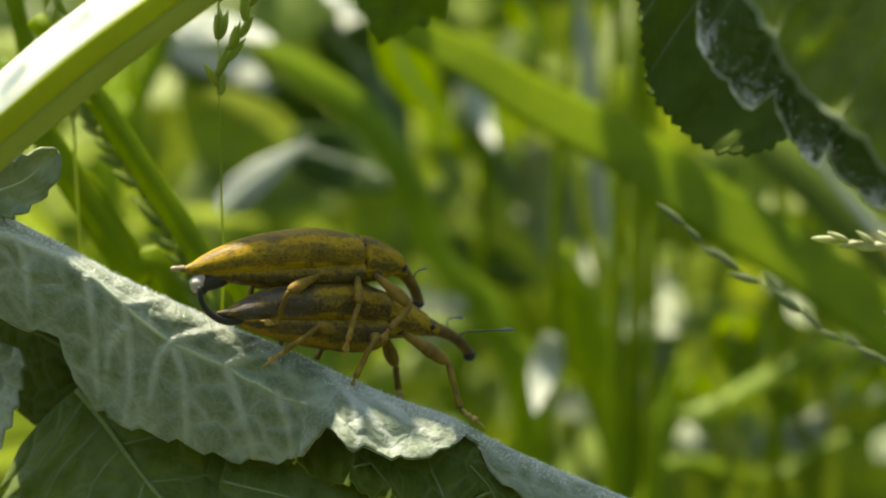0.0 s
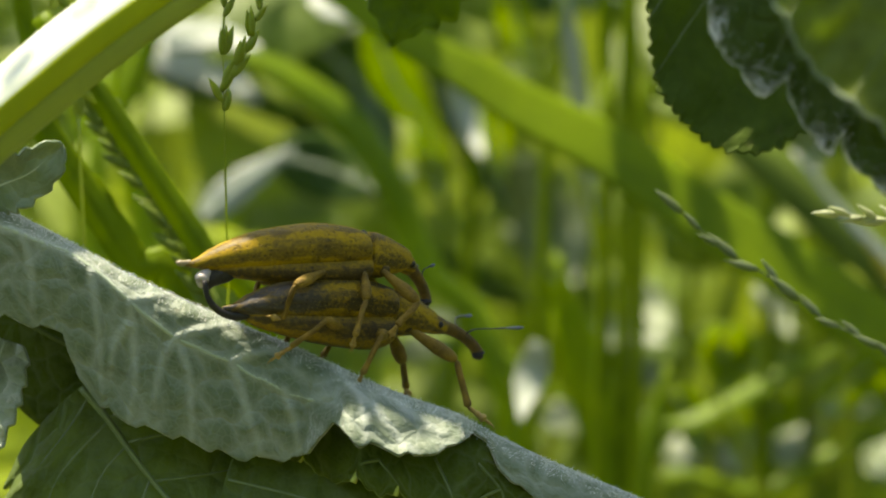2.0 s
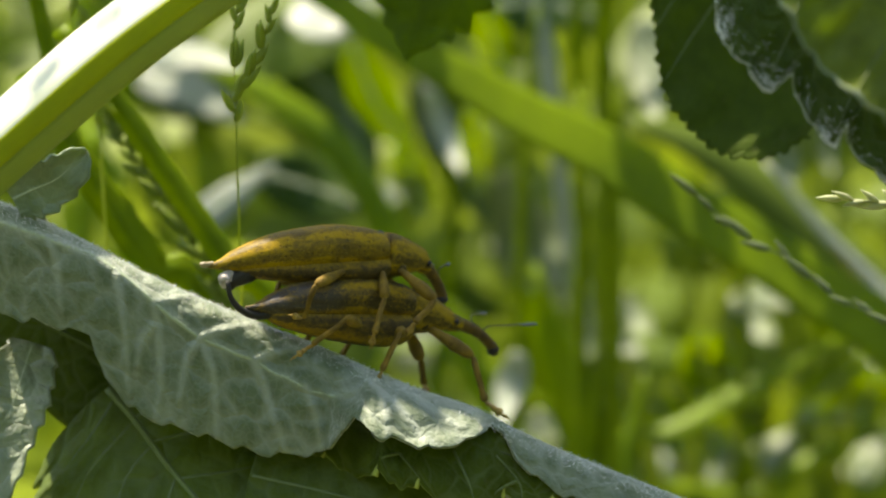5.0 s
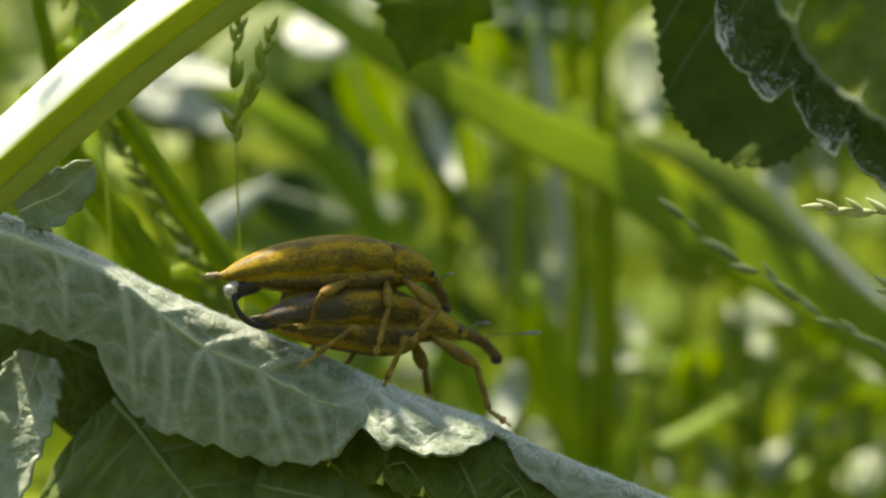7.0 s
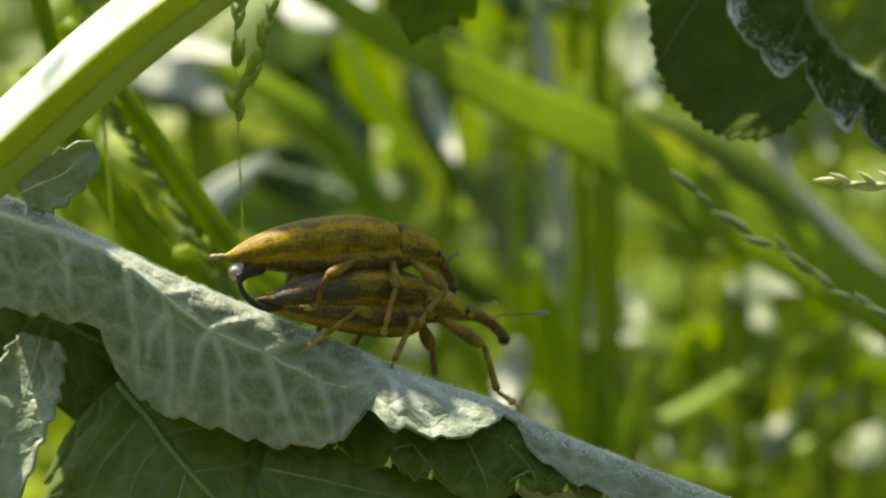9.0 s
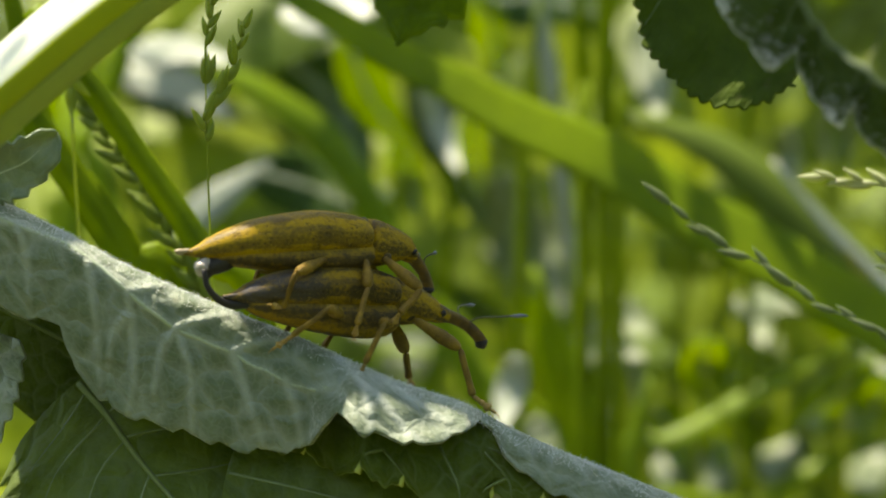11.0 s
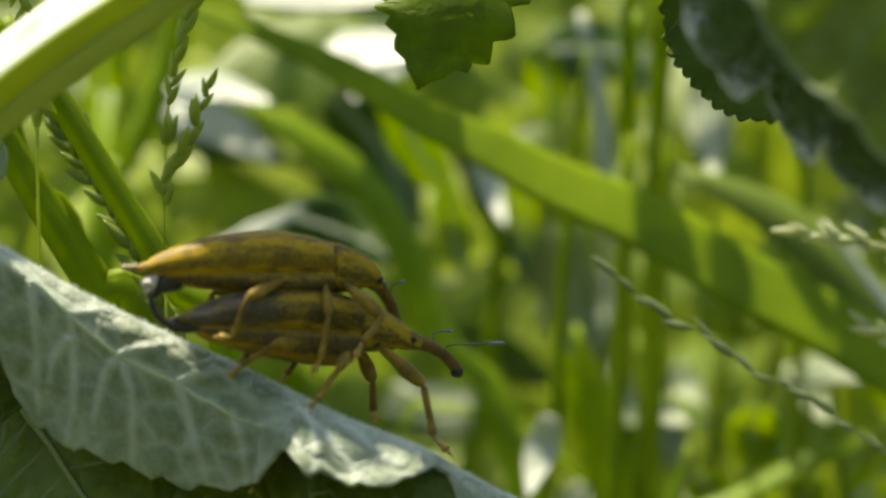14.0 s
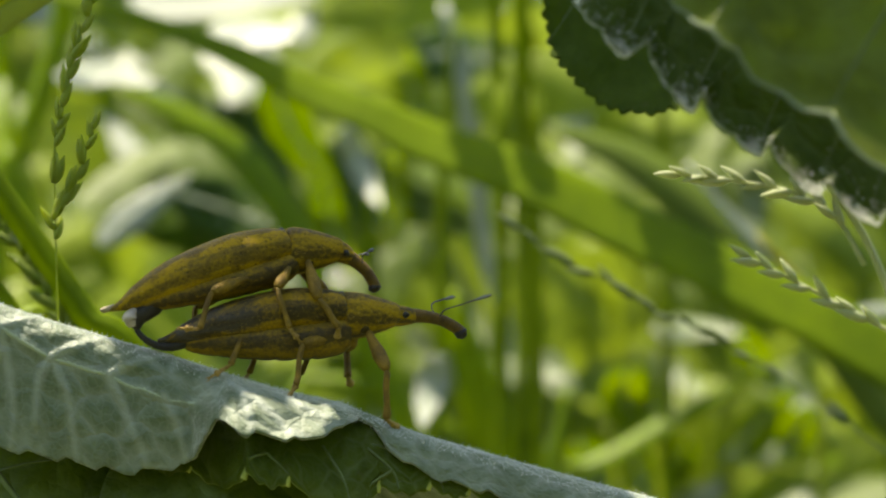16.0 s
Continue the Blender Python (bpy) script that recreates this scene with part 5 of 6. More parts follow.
    leaf_behind([(37.5, 140.0, -17.6), (41.7, 142.9, -13.4), (45.1, 141.5, -9.3)], (-0.74, 0.35, 0.68), 1.9, BLADE_LIME)
    leaf_behind([(14.3, 165.0, -6.5), (17.4, 167.9, -9.9), (20.6, 166.5, -15.4)], (0.82, 0.35, 0.58), 3.7, BLADE_GREY)
    leaf_behind([(4.5, 165.0, 11.9), (7.2, 167.9, 3.2), (7.9, 166.5, -6.4)], (0.98, 0.35, 0.18), 3.7, BLADE_GREY)
    leaf_behind([(-14.9, 170.0, -8.6), (-8.1, 172.9, -9.5), (0.8, 171.5, -9.0)], (0.03, 0.35, 1.00), 3.1, BLADE_GREY)
    blade_behind([(-44.1, 124.0, -186.0), (-40.1, 118.0, 7.3), (-38.8, 120.9, 13.1), (-35.5, 119.5, 20.9), (-32.8, 115.9, 28.4), (-32.3, 115.3, 33.9)], [1.4, 2.2, 2.8, 3.3, 3.3, 1.7], BLADE_LIME)
    blade_behind([(8.2, 134.0, -186.0), (12.2, 128.0, -23.6), (9.8, 130.9, -15.0), (8.1, 129.5, -7.6), (6.2, 125.9, -2.7)], [2.4, 3.0, 2.9, 2.4, 0.5], BLADE_LIME)
    blade_behind([(7.0, 106.0, -186.0), (11.0, 100.0, -0.9), (11.4, 102.9, 12.7), (11.1, 101.5, 20.5), (10.8, 97.9, 30.2)], [1.0, 1.2, 1.2, 1.2, 1.0], BLADE)
    blade_behind([(11.0, 114.0, -186.0), (15.0, 108.0, 0.3), (15.1, 110.9, 13.7), (14.3, 109.5, 22.3), (13.9, 105.9, 31.1)], [0.8, 1.0, 1.1, 1.1, 0.9], BLADE)


def build_unseen_canopy():
    """The same plants go on above, unseen: leaves added to shade the place in patches."""
    rnd = random.Random(4)
    # spot to shade, distance towards the sun, size and turn of each added leaf
    shades = [((-4.4, 8.4, 0), 58, 8.2, 0.36), ((-30, 3, 4), 50, 5.0, 0.5), ((15, 2, -15), 66, 5.5, -0.4), ((19.5, -18.0, 8), 60, 4.7, 0.1), ((20, 13, 16), 56, 5.0, 1.0), ((2, 42, 20), 52, 6.0, 2.0)]
    shades += [((18.5, 90.0, 6.0), 42, 3.01, 1.3), ((-10.2, 90.0, 23.3), 40, 6.94, -0.5), ((39.5, 90.0, -8.6), 46, 4.05, 1.0), ((-1.0, 90.0, 15.7), 70, 1.39, 0.4), ((25.6, 90.0, -0.5), 76, 1.85, 0.9), ((32.6, 91.2, -5.1), 64, 1.62, 2.4)]
    shades += [((8.0, 0.2, -16), 48, 4.3, -0.4), ((3.0, -0.4, -14.5), 40, 1.6, 0.3), ((-27.6, -11, 10.6), 99, 0.42, 1.2), ((-26.9, -11, 11.2), 101, 0.46, 1.3), ((-26.2, -11, 11.8), 100, 0.38, 1.1), ((-23.2, -11, 14.1), 103, 0.4, 1.2), ((-22.3, -11, 14.8), 105, 0.5, 1.3)]
    for at, d, size, turn in shades:
        c = Vector(at) + SUN * d
        way = Vector((math.cos(turn), math.sin(turn), rnd.uniform(-0.2, 0.2)))
        side = Vector((-way.y, way.x, 0.2))
        toothed_leaf("unseen_shade_leaf", mm(0, 0, 0), [c - way * size * 1.5, c - way * size * 0.5 + Vector((0, 0, 1)), c + way * size * 0.5 + Vector((0, 0, 0.6)), c + way * size * 1.5 - Vector((0, 0, 2))], side, size * 0.85, MID_LEAF, VEIN_DARK,
                     "unseen green toothed leaf, added overhead to cast shade", pairs=0, teeth=8, depth=0.16, curl=0.1, ruffle=0.06, nu=60, nv=10, group="leaves overhead")


# ---- the weevils ----
def oval(x, top, low, half, n=20, power=2.3):
    """A cross-section of a body: flatter below than above."""
    mid = (top + low) / 2
    loop = []
    for k in range(n):
        a = 2 * math.pi * k / n
        c, s = math.cos(a), math.sin(a)
        r = (abs(c) ** power + abs(s) ** power) ** (-1 / power)
        loop.append((x, half * r * c, mid + (top - low) / 2 * r * s))
    return loop


def sections(rows, n=48):
    """Smooth rows of (x, top, low, half width) into n sections."""
    line_a = curve([(r[0], r[1], r[2]) for r in rows], n)
    line_b = curve([(r[0], r[3], 0) for r in rows], n)
    return [(a.x, a.y, min(a.z, a.y - 0.05), max(0.03, b.y)) for a, b in zip(line_a, line_b)]


def turn_to(a, b):
    return vec(a).rotation_difference(vec(b)).to_matrix().to_4x4()


def build_leg(weevil, hip, stances, thick):
    """A leg in three pieces. Returns each piece with its pose in every stance (knee, ankle, toe)."""
    h = vec(hip)
    k, a, t = (vec(p) for p in stances[0])
    d, e, g = k - h, a - k, t - a
    bm = bmesh.new()
    tube(bm, [(0, 0, 0), d * 0.12, d * 0.35, d * 0.62, d * 0.86, d * 0.96, d], [0.16 * thick, 0.22 * thick, 0.30 * thick, 0.42 * thick, 0.36 * thick, 0.24 * thick, 0.12 * thick], 12, 22)
    femur = part("femur", bm, LEG, weevil, "", Matrix.Translation(h * 0.001))
    bm = bmesh.new()
    side = e.orthogonal().normalized() * 0.07
    tube(bm, [(0, 0, 0), e * 0.08, e * 0.35 + side, e * 0.7, e * 0.94, e], [0.10 * thick, 0.19 * thick, 0.20 * thick, 0.19 * thick, 0.25 * thick, 0.12 * thick], 10, 18)
    tube(bm, [e * 0.95, e * 1.02 + side * 2.2, e * 1.08 + side * 2.6], [0.07, 0.05, 0.01], 5, 4)
    tibia = part("tibia", bm, LEG, femur, "", Matrix.Translation(d * 0.001))
    bm = bmesh.new()
    for s0, s1, r in ((0.0, 0.28, 0.15), (0.26, 0.50, 0.19), (0.48, 0.74, 0.27), (0.66, 1.0, 0.10)):
        tube(bm, [g * s0, g * (s0 + 0.3 * (s1 - s0)), g * (s0 + 0.75 * (s1 - s0)), g * s1], [r * 0.45 * thick, r * 0.8 * thick, r * thick, r * 0.55 * thick], 8, 6)
    for q in (-1, 1):
        n = g.cross(Vector((0, 0, 1))).normalized() * 0.10 * q
        tube(bm, [g * 0.97, g * 1.08 + n, g * 1.14 + n - Vector((0, 0, 0.12))], [0.05, 0.04, 0.01], 5, 4)
    tarsus = part("tarsus", bm, FOOT, femur, "", Matrix.Translation((d + e) * 0.001))
    hairs = bristles("bristles", femur, [femur], 160, 0.10, 0.012, DUST, "short pale leg hairs", 17)
    poses = [[], [], []]
    for knee, ankle, toe in stances:
        k2, a2, t2 = vec(knee), vec(ankle), vec(toe)
        turn_f = turn_to(d, k2 - h)
        turn_t = turn_to(turn_f @ e, a2 - k2) @ turn_f
        turn_g = turn_to(turn_t @ g, t2 - a2) @ turn_t
        back = turn_f.inverted()
        poses[0].append(Matrix.Translation(h * 0.001) @ turn_f)
        poses[1].append(Matrix.Translation(d * 0.001) @ back @ turn_t)
        poses[2].append(Matrix.Translation((d + back @ turn_t @ e) * 0.001) @ back @ turn_g)
    return list(zip((femur, tibia, tarsus), poses))


def build_weevil(at, label, droop, nose_size, reach, deep, legs, feelers, tail, shell):
    weevil = base("weevil", at, label, "beetle", "mating weevils")
    moving = []
    # wing cases
    cases = []
    rows = [(-12.7, -0.02, -0.22, 0.12), (-12.2, 0.10, -0.32, 0.24), (-11.6, 0.36, -0.46, 0.52), (-10.6, 0.93, -0.6, 0.98), (-8.4, 1.74, -0.78, 1.56), (-6.0, 2.15, -0.8, 1.95), (-3.5, 2.32, -0.75, 2.1), (-1.4, 2.06, -0.7, 2.0), (-0.25, 1.72, -0.6, 1.8), (0.0, 1.5, -0.5, 1.6)]
    rows = [(x * reach, top, low, half) for x, top, low, half in rows]
    for q in (-1, 1):
        bm = bmesh.new()
        loops = []
        for x, top, low, half in sections(rows, 60):
            loop = []
            for k in range(15):
                a = math.pi * (0.5 - k / 14)
                r = (abs(math.cos(a)) ** 2.2 + abs(math.sin(a)) ** 2.2) ** (-1 / 2.2)
                groove = 1 - 0.016 * (0.5 + 0.5 * math.cos(10 * 2 * (a + 0.5)))
                mid = (top + low) / 2 - 0.1
                loop.append((x, q * (0.015 + half * r * max(0.0, math.cos(a)) * groove), mid + (top - low) / 2 * r * math.sin(a) * groove))
            loops.append(loop)
        rings(bm, loops)
        cases.append(part("wing_case", bm, shell, weevil))
    bristles("dust", weevil, cases, 1500, 0.10, 0.014, DUST, "fine yellow dust hairs", 7)
    # belly
    bm = bmesh.new()
    rows = [(-10.9, -0.25, -0.7, 0.35), (-10.0, -0.1, -0.95, 0.8), (-8.0, 0.0, -1.25, 1.3), (-5.0, 0.1, -1.6, 1.7), (-2.2, 0.1, -1.75, 1.8), (-0.6, 0.1, -1.65, 1.65), (0.1, 0.1, -1.4, 1.4)]
    rows = [(x * reach, top, low * deep, half) for x, top, low, half in rows]
    loops = []
    for i, (x, top, low, half) in enumerate(sections(rows, 54)):
        ring = 1 - (0.03 if (x * 0.8) % 1.0 < 0.12 and x < -1.5 else 0.0)
        loops.append(oval(x, top, low * ring, half * ring))
    rings(bm, loops)
    part("abdomen", bm, BELLY, weevil)
    # black seam between wing cases and fore body
    bm = bmesh.new()
    tube(bm, [(-0.03, 1.58 * math.cos(t), -0.08 + 1.6 * math.sin(t)) for t in [math.pi * (0.12 + 0.76 * k / 14) for k in range(15)]], [0.03, 0.05, 0.15, 0.05, 0.03], 7, 40)
    part("seam", bm, BLACK, weevil, "black seam behind the fore body")
    for q in (-1, 1):
        bm = bmesh.new()
        for x, z in ((-3.4, -1.0), (-0.8, -1.25), (1.0, -1.05)):
            tube(bm, [(x + 0.3, q * 0.75, z + 0.3), (x, q * 1.0, z), (x - 0.1, q * 1.05, z - 0.35)], [0.2, 0.42, 0.16], 10, 8)
        part("hip", bm, BELLY, weevil)
    # fore body, turns at its joint
    neck = Matrix.Identity(4)
    bm = bmesh.new()
    rows = [(-0.25, 1.3, -1.3, 1.4), (0.08, 1.56, -1.55, 1.62), (1.0, 1.5, -1.5, 1.62), (2.1, 1.22, -1.2, 1.4), (3.0, 0.92, -0.9, 1.1), (3.5, 0.72, -0.68, 0.88), (3.65, 0.5, -0.5, 0.66)]
    rings(bm, [oval(*s) for s in sections(rows, 36)])
    pronotum = part("pronotum", bm, NECK, weevil, "", neck)
    bristles("dust", pronotum, [pronotum], 900, 0.10, 0.014, DUST, "fine yellow dust hairs", 9)
    bend = Matrix.Rotation(radians(droop), 3, "Y")
    o = Vector((3.4, 0, -0.1))

    def nose(x, y, z):
        return o + bend @ Vector((x * nose_size, y, z * nose_size))
    bm = bmesh.new()
    tube(bm, [nose(-0.4, 0, 0), nose(0.3, 0, 0.02), nose(0.9, 0, 0.0), nose(1.3, 0, -0.02)], [0.72, 0.74, 0.62, 0.48], 16, 12, 0.95)
    part("head", bm, NECK, pronotum)
    bm = bmesh.new()
    tube(bm, [nose(0.9, 0, 0.0), nose(1.8, 0, -0.04), nose(3.0, 0, -0.32), nose(4.0, 0, -0.86), nose(4.45, 0, -1.3)], [0.52, 0.43, 0.38, 0.39, 0.42], 14, 26)
    part("snout", bm, SNOUT, pronotum, "curved brown snout")
    bm = bmesh.new()
    tube(bm, [nose(4.15, 0, -1.0), nose(4.4, 0, -1.28), nose(4.62, 0, -1.5)], [0.38, 0.46, 0.2], 12, 8)
    part("snout_tip", bm, BLACK, pronotum, "black tip of the snout")
    for q in (-1, 1):
        bm = bmesh.new()
        c = nose(0.55, q * 0.60, 0.0)
        tube(bm, [c + bend @ Vector((-0.28, 0, 0)), c, c + bend @ Vector((0.28, 0, 0))], [0.08, 0.34, 0.08], 10, 8, 0.8)
        part("eye", bm, BLACK, pronotum, "black eye")
    for line, club in feelers:
        bm = bmesh.new()
        tube(bm, [nose(*p) for p in line], [0.055, 0.045, 0.05, 0.065], 7, 20)
        feeler = part("antenna", bm, FEELER, pronotum)
        bm = bmesh.new()
        a, b = nose(*line[-1]), nose(*club)
        tube(bm, [a, a.lerp(b, 0.4), a.lerp(b, 0.75), b], [0.06, 0.12, 0.12, 0.03], 8, 10)
        part("antenna_club", bm, CLUB, pronotum, "grey club of the antenna")
    for hip, stances, thick in legs:
        moving += build_leg(weevil, hip, stances, thick)
    for name, line, radii, material, text in tail:
        bm = bmesh.new()
        tube(bm, line, radii, 12, 16)
        part(name, bm, material, weevil, text)
    return weevil, pronotum, moving



# legs: hip, then knee, ankle and toe in each stance
LOWER_HIND = [((-6.36, -2.89, -0.82), (-8.31, -1.71, -2.61), (-9.42, -1.05, -3.55)), ((-6.6, -2.59, -1.41), (-7.75, -0.34, -2.83), (-8.3, 0.85, -3.75)), ((-6.73, -2.34, -1.27), (-8.47, -0.66, -2.87), (-9.62, -0.25, -3.91)),
              ((-6.73, -2.32, -1.1), (-8.5, -0.77, -2.79), (-9.81, -0.74, -3.71)), ((-6.23, -2.91, -0.42), (-6.43, -2.63, -3.3), (-7.68, -2.51, -4.29)), ((-6.81, -0.84, -0.29), (-8.18, -2.03, -2.56), (-9.62, -1.79, -3.22))]
LOWER_MID = [((-2.34, -3.26, -1.66), (-3.65, -3.09, -4.24), (-3.53, -2.05, -5.32)), ((-2.33, -2.83, -2.81), (-4.22, -3.7, -4.83), (-4.28, -2.33, -5.43)), ((-2.81, -2.8, -2.0), (-3.47, -1.4, -4.45), (-4.39, -1.74, -5.59)),
             ((-2.98, -2.59, -1.95), (-3.05, -1.26, -4.52), (-4.09, -1.9, -5.39)), ((-3.46, -1.03, -1.07), (-4.44, -0.73, -3.79), (-5.76, -0.62, -4.48)), ((-3.31, -2.06, -1.67), (-4.17, -2.51, -4.41), (-5.12, -2.28, -5.54))]
LOWER_FRONT = [((3.97, -2.63, -3.14), (4.69, -3.13, -6.22), (5.96, -4.01, -7.33)), ((3.89, -2.22, -3.55), (4.48, -2.55, -6.67), (5.19, -3.87, -7.84)), ((3.2, -3.91, -2.35), (5.37, -4.4, -4.65), (5.1, -6.2, -5.18)),
               ((3.39, -0.88, -4.33), (4.34, -0.92, -7.38), (5.44, 0.15, -8.51)), ((3.02, -0.65, -4.55), (3.18, -0.44, -7.74), (4.42, -0.45, -9.17)), ((1.78, -3.15, -4.16), (1.4, -2.85, -7.33), (2.45, -1.44, -8.05))]
LOWER_FRONT_FAR = [((1.71, 0.44, -3.47), (2.77, 1.7, -5.07), (2.41, 0.77, -5.74)), ((1.75, 0.54, -3.47), (2.49, 1.8, -5.25), (2.18, 0.83, -5.89)), ((1.73, 0.6, -3.5), (2.43, 0.27, -5.66), (2.92, 0.05, -6.73)),
                   ((-1.15, 1.15, -2.82), (-1.45, 1.21, -5.09), (-1.11, 2.15, -5.76)), ((-1.58, 1.23, -2.13), (-2.9, 1.46, -3.99), (-3.01, 2.33, -4.81)), ((0.45, 3.48, -1.79), (0.1, 2.45, -3.81), (0.42, 3.47, -4.35))]
UPPER_HIND = [((-6.13, -2.99, -1.83), (-6.67, -1.78, -4.07), (-7.76, -2.41, -3.75)), ((-6.21, -2.98, -2.0), (-6.9, -2.5, -4.07), (-7.73, -2.89, -4.05)), ((-6.15, -3.44, -1.4), (-6.72, -2.2, -3.0), (-7.79, -2.3, -3.63)),
              ((-6.5, -2.8, -1.25), (-7.09, -3.0, -3.7), (-8.3, -2.9, -3.35)), ((-6.5, -2.8, -1.11), (-7.39, -3.0, -3.5), (-8.64, -2.9, -3.21)), ((-6.5, -2.8, -1.28), (-8.0, -3.0, -3.29), (-9.31, -2.8, -2.82))]
UPPER_MID = [((-1.09, -2.76, -2.96), (-2.34, -3.61, -5.32), (-2.3, -2.9, -6.16)), ((-0.85, -2.9, -3.34), (-1.4, -2.9, -6.07), (-1.73, -2.93, -6.56)), ((-1.48, -3.26, -2.53), (-1.77, -3.17, -5.32), (-2.18, -3.07, -6.34)),
             ((-1.61, -3.3, -2.73), (-0.82, -3.1, -5.14), (-0.56, -2.9, -6.21)), ((-2.3, -3.1, -2.68), (-1.96, -3.4, -5.17), (-1.72, -3.1, -6.04)), ((-2.42, -3.0, -2.49), (-2.53, -3.2, -5.28), (-2.14, -3.0, -6.21))]
UPPER_FRONT = [((2.51, -3.05, -3.24), (0.78, -3.32, -4.73), (0.63, -2.4, -5.48)), ((2.48, -3.22, -3.11), (0.95, -3.75, -4.75), (0.47, -3.57, -5.83)), ((1.91, -3.94, -2.67), (1.41, -2.74, -4.56), (0.93, -2.6, -5.65)),
               ((2.14, -3.76, -3.02), (2.18, -3.68, -5.32), (1.66, -3.62, -6.4)), ((1.19, -3.48, -3.83), (1.27, -3.29, -6.13), (0.7, -3.15, -7.18)), ((0.13, -3.29, -3.99), (0.79, -3.35, -6.19), (0.64, -2.38, -6.88))]
LOWER_LEGS = [((-4.0, -1.1, -1.3), LOWER_HIND, 0.95), ((-0.9, -1.1, -1.5), LOWER_MID, 0.95), ((1.2, -0.8, -1.1), LOWER_FRONT, 1.15), ((0.8, 1.0, -1.1), LOWER_FRONT_FAR, 1.15),
              ((-1.1, 1.2, -1.2), [((-1.7, 3.0, -1.2), (-2.9, 3.4, -3.2), (-3.6, 3.6, -4.4))] * 6, 0.95), ((-3.8, 1.0, -1.3), [((-5.4, 2.6, -0.9), (-6.4, 2.8, -2.8), (-7.2, 3.0, -3.6))] * 6, 0.95)]
UPPER_LEGS = [((-3.6, -1.8, -1.0), UPPER_HIND, 0.95), ((-0.7, -1.7, -1.2), UPPER_MID, 0.95), ((0.7, -1.4, -1.1), UPPER_FRONT, 1.1),
              ((-4.0, 0.9, -1.2), [((-6.6, 2.4, -1.5), (-7.2, 2.2, -3.2), (-7.7, 1.8, -3.6))] * 6, 0.95), ((-0.9, 1.1, -1.4), [((-1.2, 2.7, -2.7), (-1.5, 2.5, -4.6), (-1.7, 2.3, -5.6))] * 6, 0.95), ((0.5, 0.9, -1.2), [((2.2, 2.5, -3.2), (1.4, 2.4, -4.9), (1.2, 2.3, -5.7))] * 6, 1.1)]

build_ground()
build_far_growth()
build_meadow_round()
build_unseen_canopy()
build_middle_growth()
stalk = build_stalk()
shade_leaf = build_upper_right_leaves()
host_leaf = build_host_leaf()
dark_leaf = build_lower_leaves()
build_small_leaf()
top_leaf = build_top_leaf()
sway = build_near_grass()
lower_weevil = build_weevil(mm(-4.3, 6.75, -4.4, 0, 2, 33), "yellow-dusted brown weevil standing on a folded leaf", 0, 1.0, 0.98, 1.5, LOWER_LEGS,
                            [([(2.9, -0.3, -0.15), (3.2, -0.9, 0.25), (4.2, -1.5, 0.5), (5.0, -1.9, 0.72)], (6.1, -2.4, 0.98)), ([(2.9, 0.3, -0.15), (2.6, 0.7, 0.5), (2.75, 1.0, 0.95), (3.6, 1.4, 1.25)], (4.4, 1.6, 1.42))],
                            [("ovipositor", [(-9.6, 0, -0.35), (-10.6, 0, -0.55), (-11.7, 0, -0.72), (-12.8, 0, -0.4), (-13.6, 0, 0.4), (-13.9, 0, 1.5)], [0.4, 0.36, 0.3, 0.24, 0.19, 0.16], BLACK, "black curved tail tip")], SHELL_DARK)
upper_weevil = build_weevil(mm(-5.8, 5.6, -0.65, 0, -2.3, 24), "yellow-dusted weevil clinging to the back of another", 32, 0.76, 1.0, 1.15, UPPER_LEGS,
                            [([(2.4, -0.3, -0.1), (2.0, -0.5, 0.5), (2.1, -0.7, 0.9), (2.2, -0.8, 1.1)], (2.5, -0.8, 1.5)), ([(2.4, 0.3, -0.1), (1.8, 0.7, 0.6), (2.0, 0.9, 1.0), (2.2, 1.0, 1.2)], (2.7, 1.0, 1.5))],
                            [("tail_segment", [(-8.6, 0, -0.5), (-9.8, 0, -0.8), (-10.8, 0, -1.2), (-11.3, 0, -1.9)], [0.4, 0.72, 0.62, 0.26], BLACK, "black end of the belly"),
                             ("membrane", [(-11.0, -0.2, -0.7), (-11.5, -0.25, -1.15), (-11.5, -0.2, -1.75)], [0.25, 0.52, 0.22], MEMBRANE, "white bulging membrane"),
                             ("tail_tip", [(-12.2, 0, -0.08), (-12.6, 0, -0.14), (-12.95, 0, -0.12), (-13.15, 0, -0.05)], [0.17, 0.2, 0.2, 0.08], TAIL_TIP, "pale blunt tip of the wing cases")], SHELL)


# ---- what moves ----
SPIKE_TIP = [(0, 0), (10, 0), (12.5, -6), (13, -6), (15, -1), (16, -4.5)]
BLADE_SWAY = [(0, -0.05, -0.03, -0.5), (0.5, -1.58, 0.99, -0.5), (1, -1.35, 1.34, -0.5), (1.5, -2.2, 0.64, -0.5), (2, -2.2, 0.71, -0.5), (2.5, -2.75, 1.02, -0.4), (3, -2.83, 1.28, -0.4), (5.5, -3.71, 1.35, -0.8), (6.5, -4.03, 0.77, -0.9), (7, -3.3, 1.11, -1), (8, -3.2, 1.65, -1.4), (9, -3.77, 1.45, -2), (9.5, -4.44, 0.89, -2.3), (10, -4.31, 1.57, -2.5), (12.5, 1.23, -2.28, -2.6), (13, 2.59, -2.02, -2.7), (13.5, 4, -3.17, -5.9), (14, -0.68, -1.11, -5.6), (14.5, -2.36, 0.35, -4), (15, -1.62, 0.77, -3.8), (15.5, 0.33, 5.76, -5.3), (16, 1.27, 10.16, -6.7)]
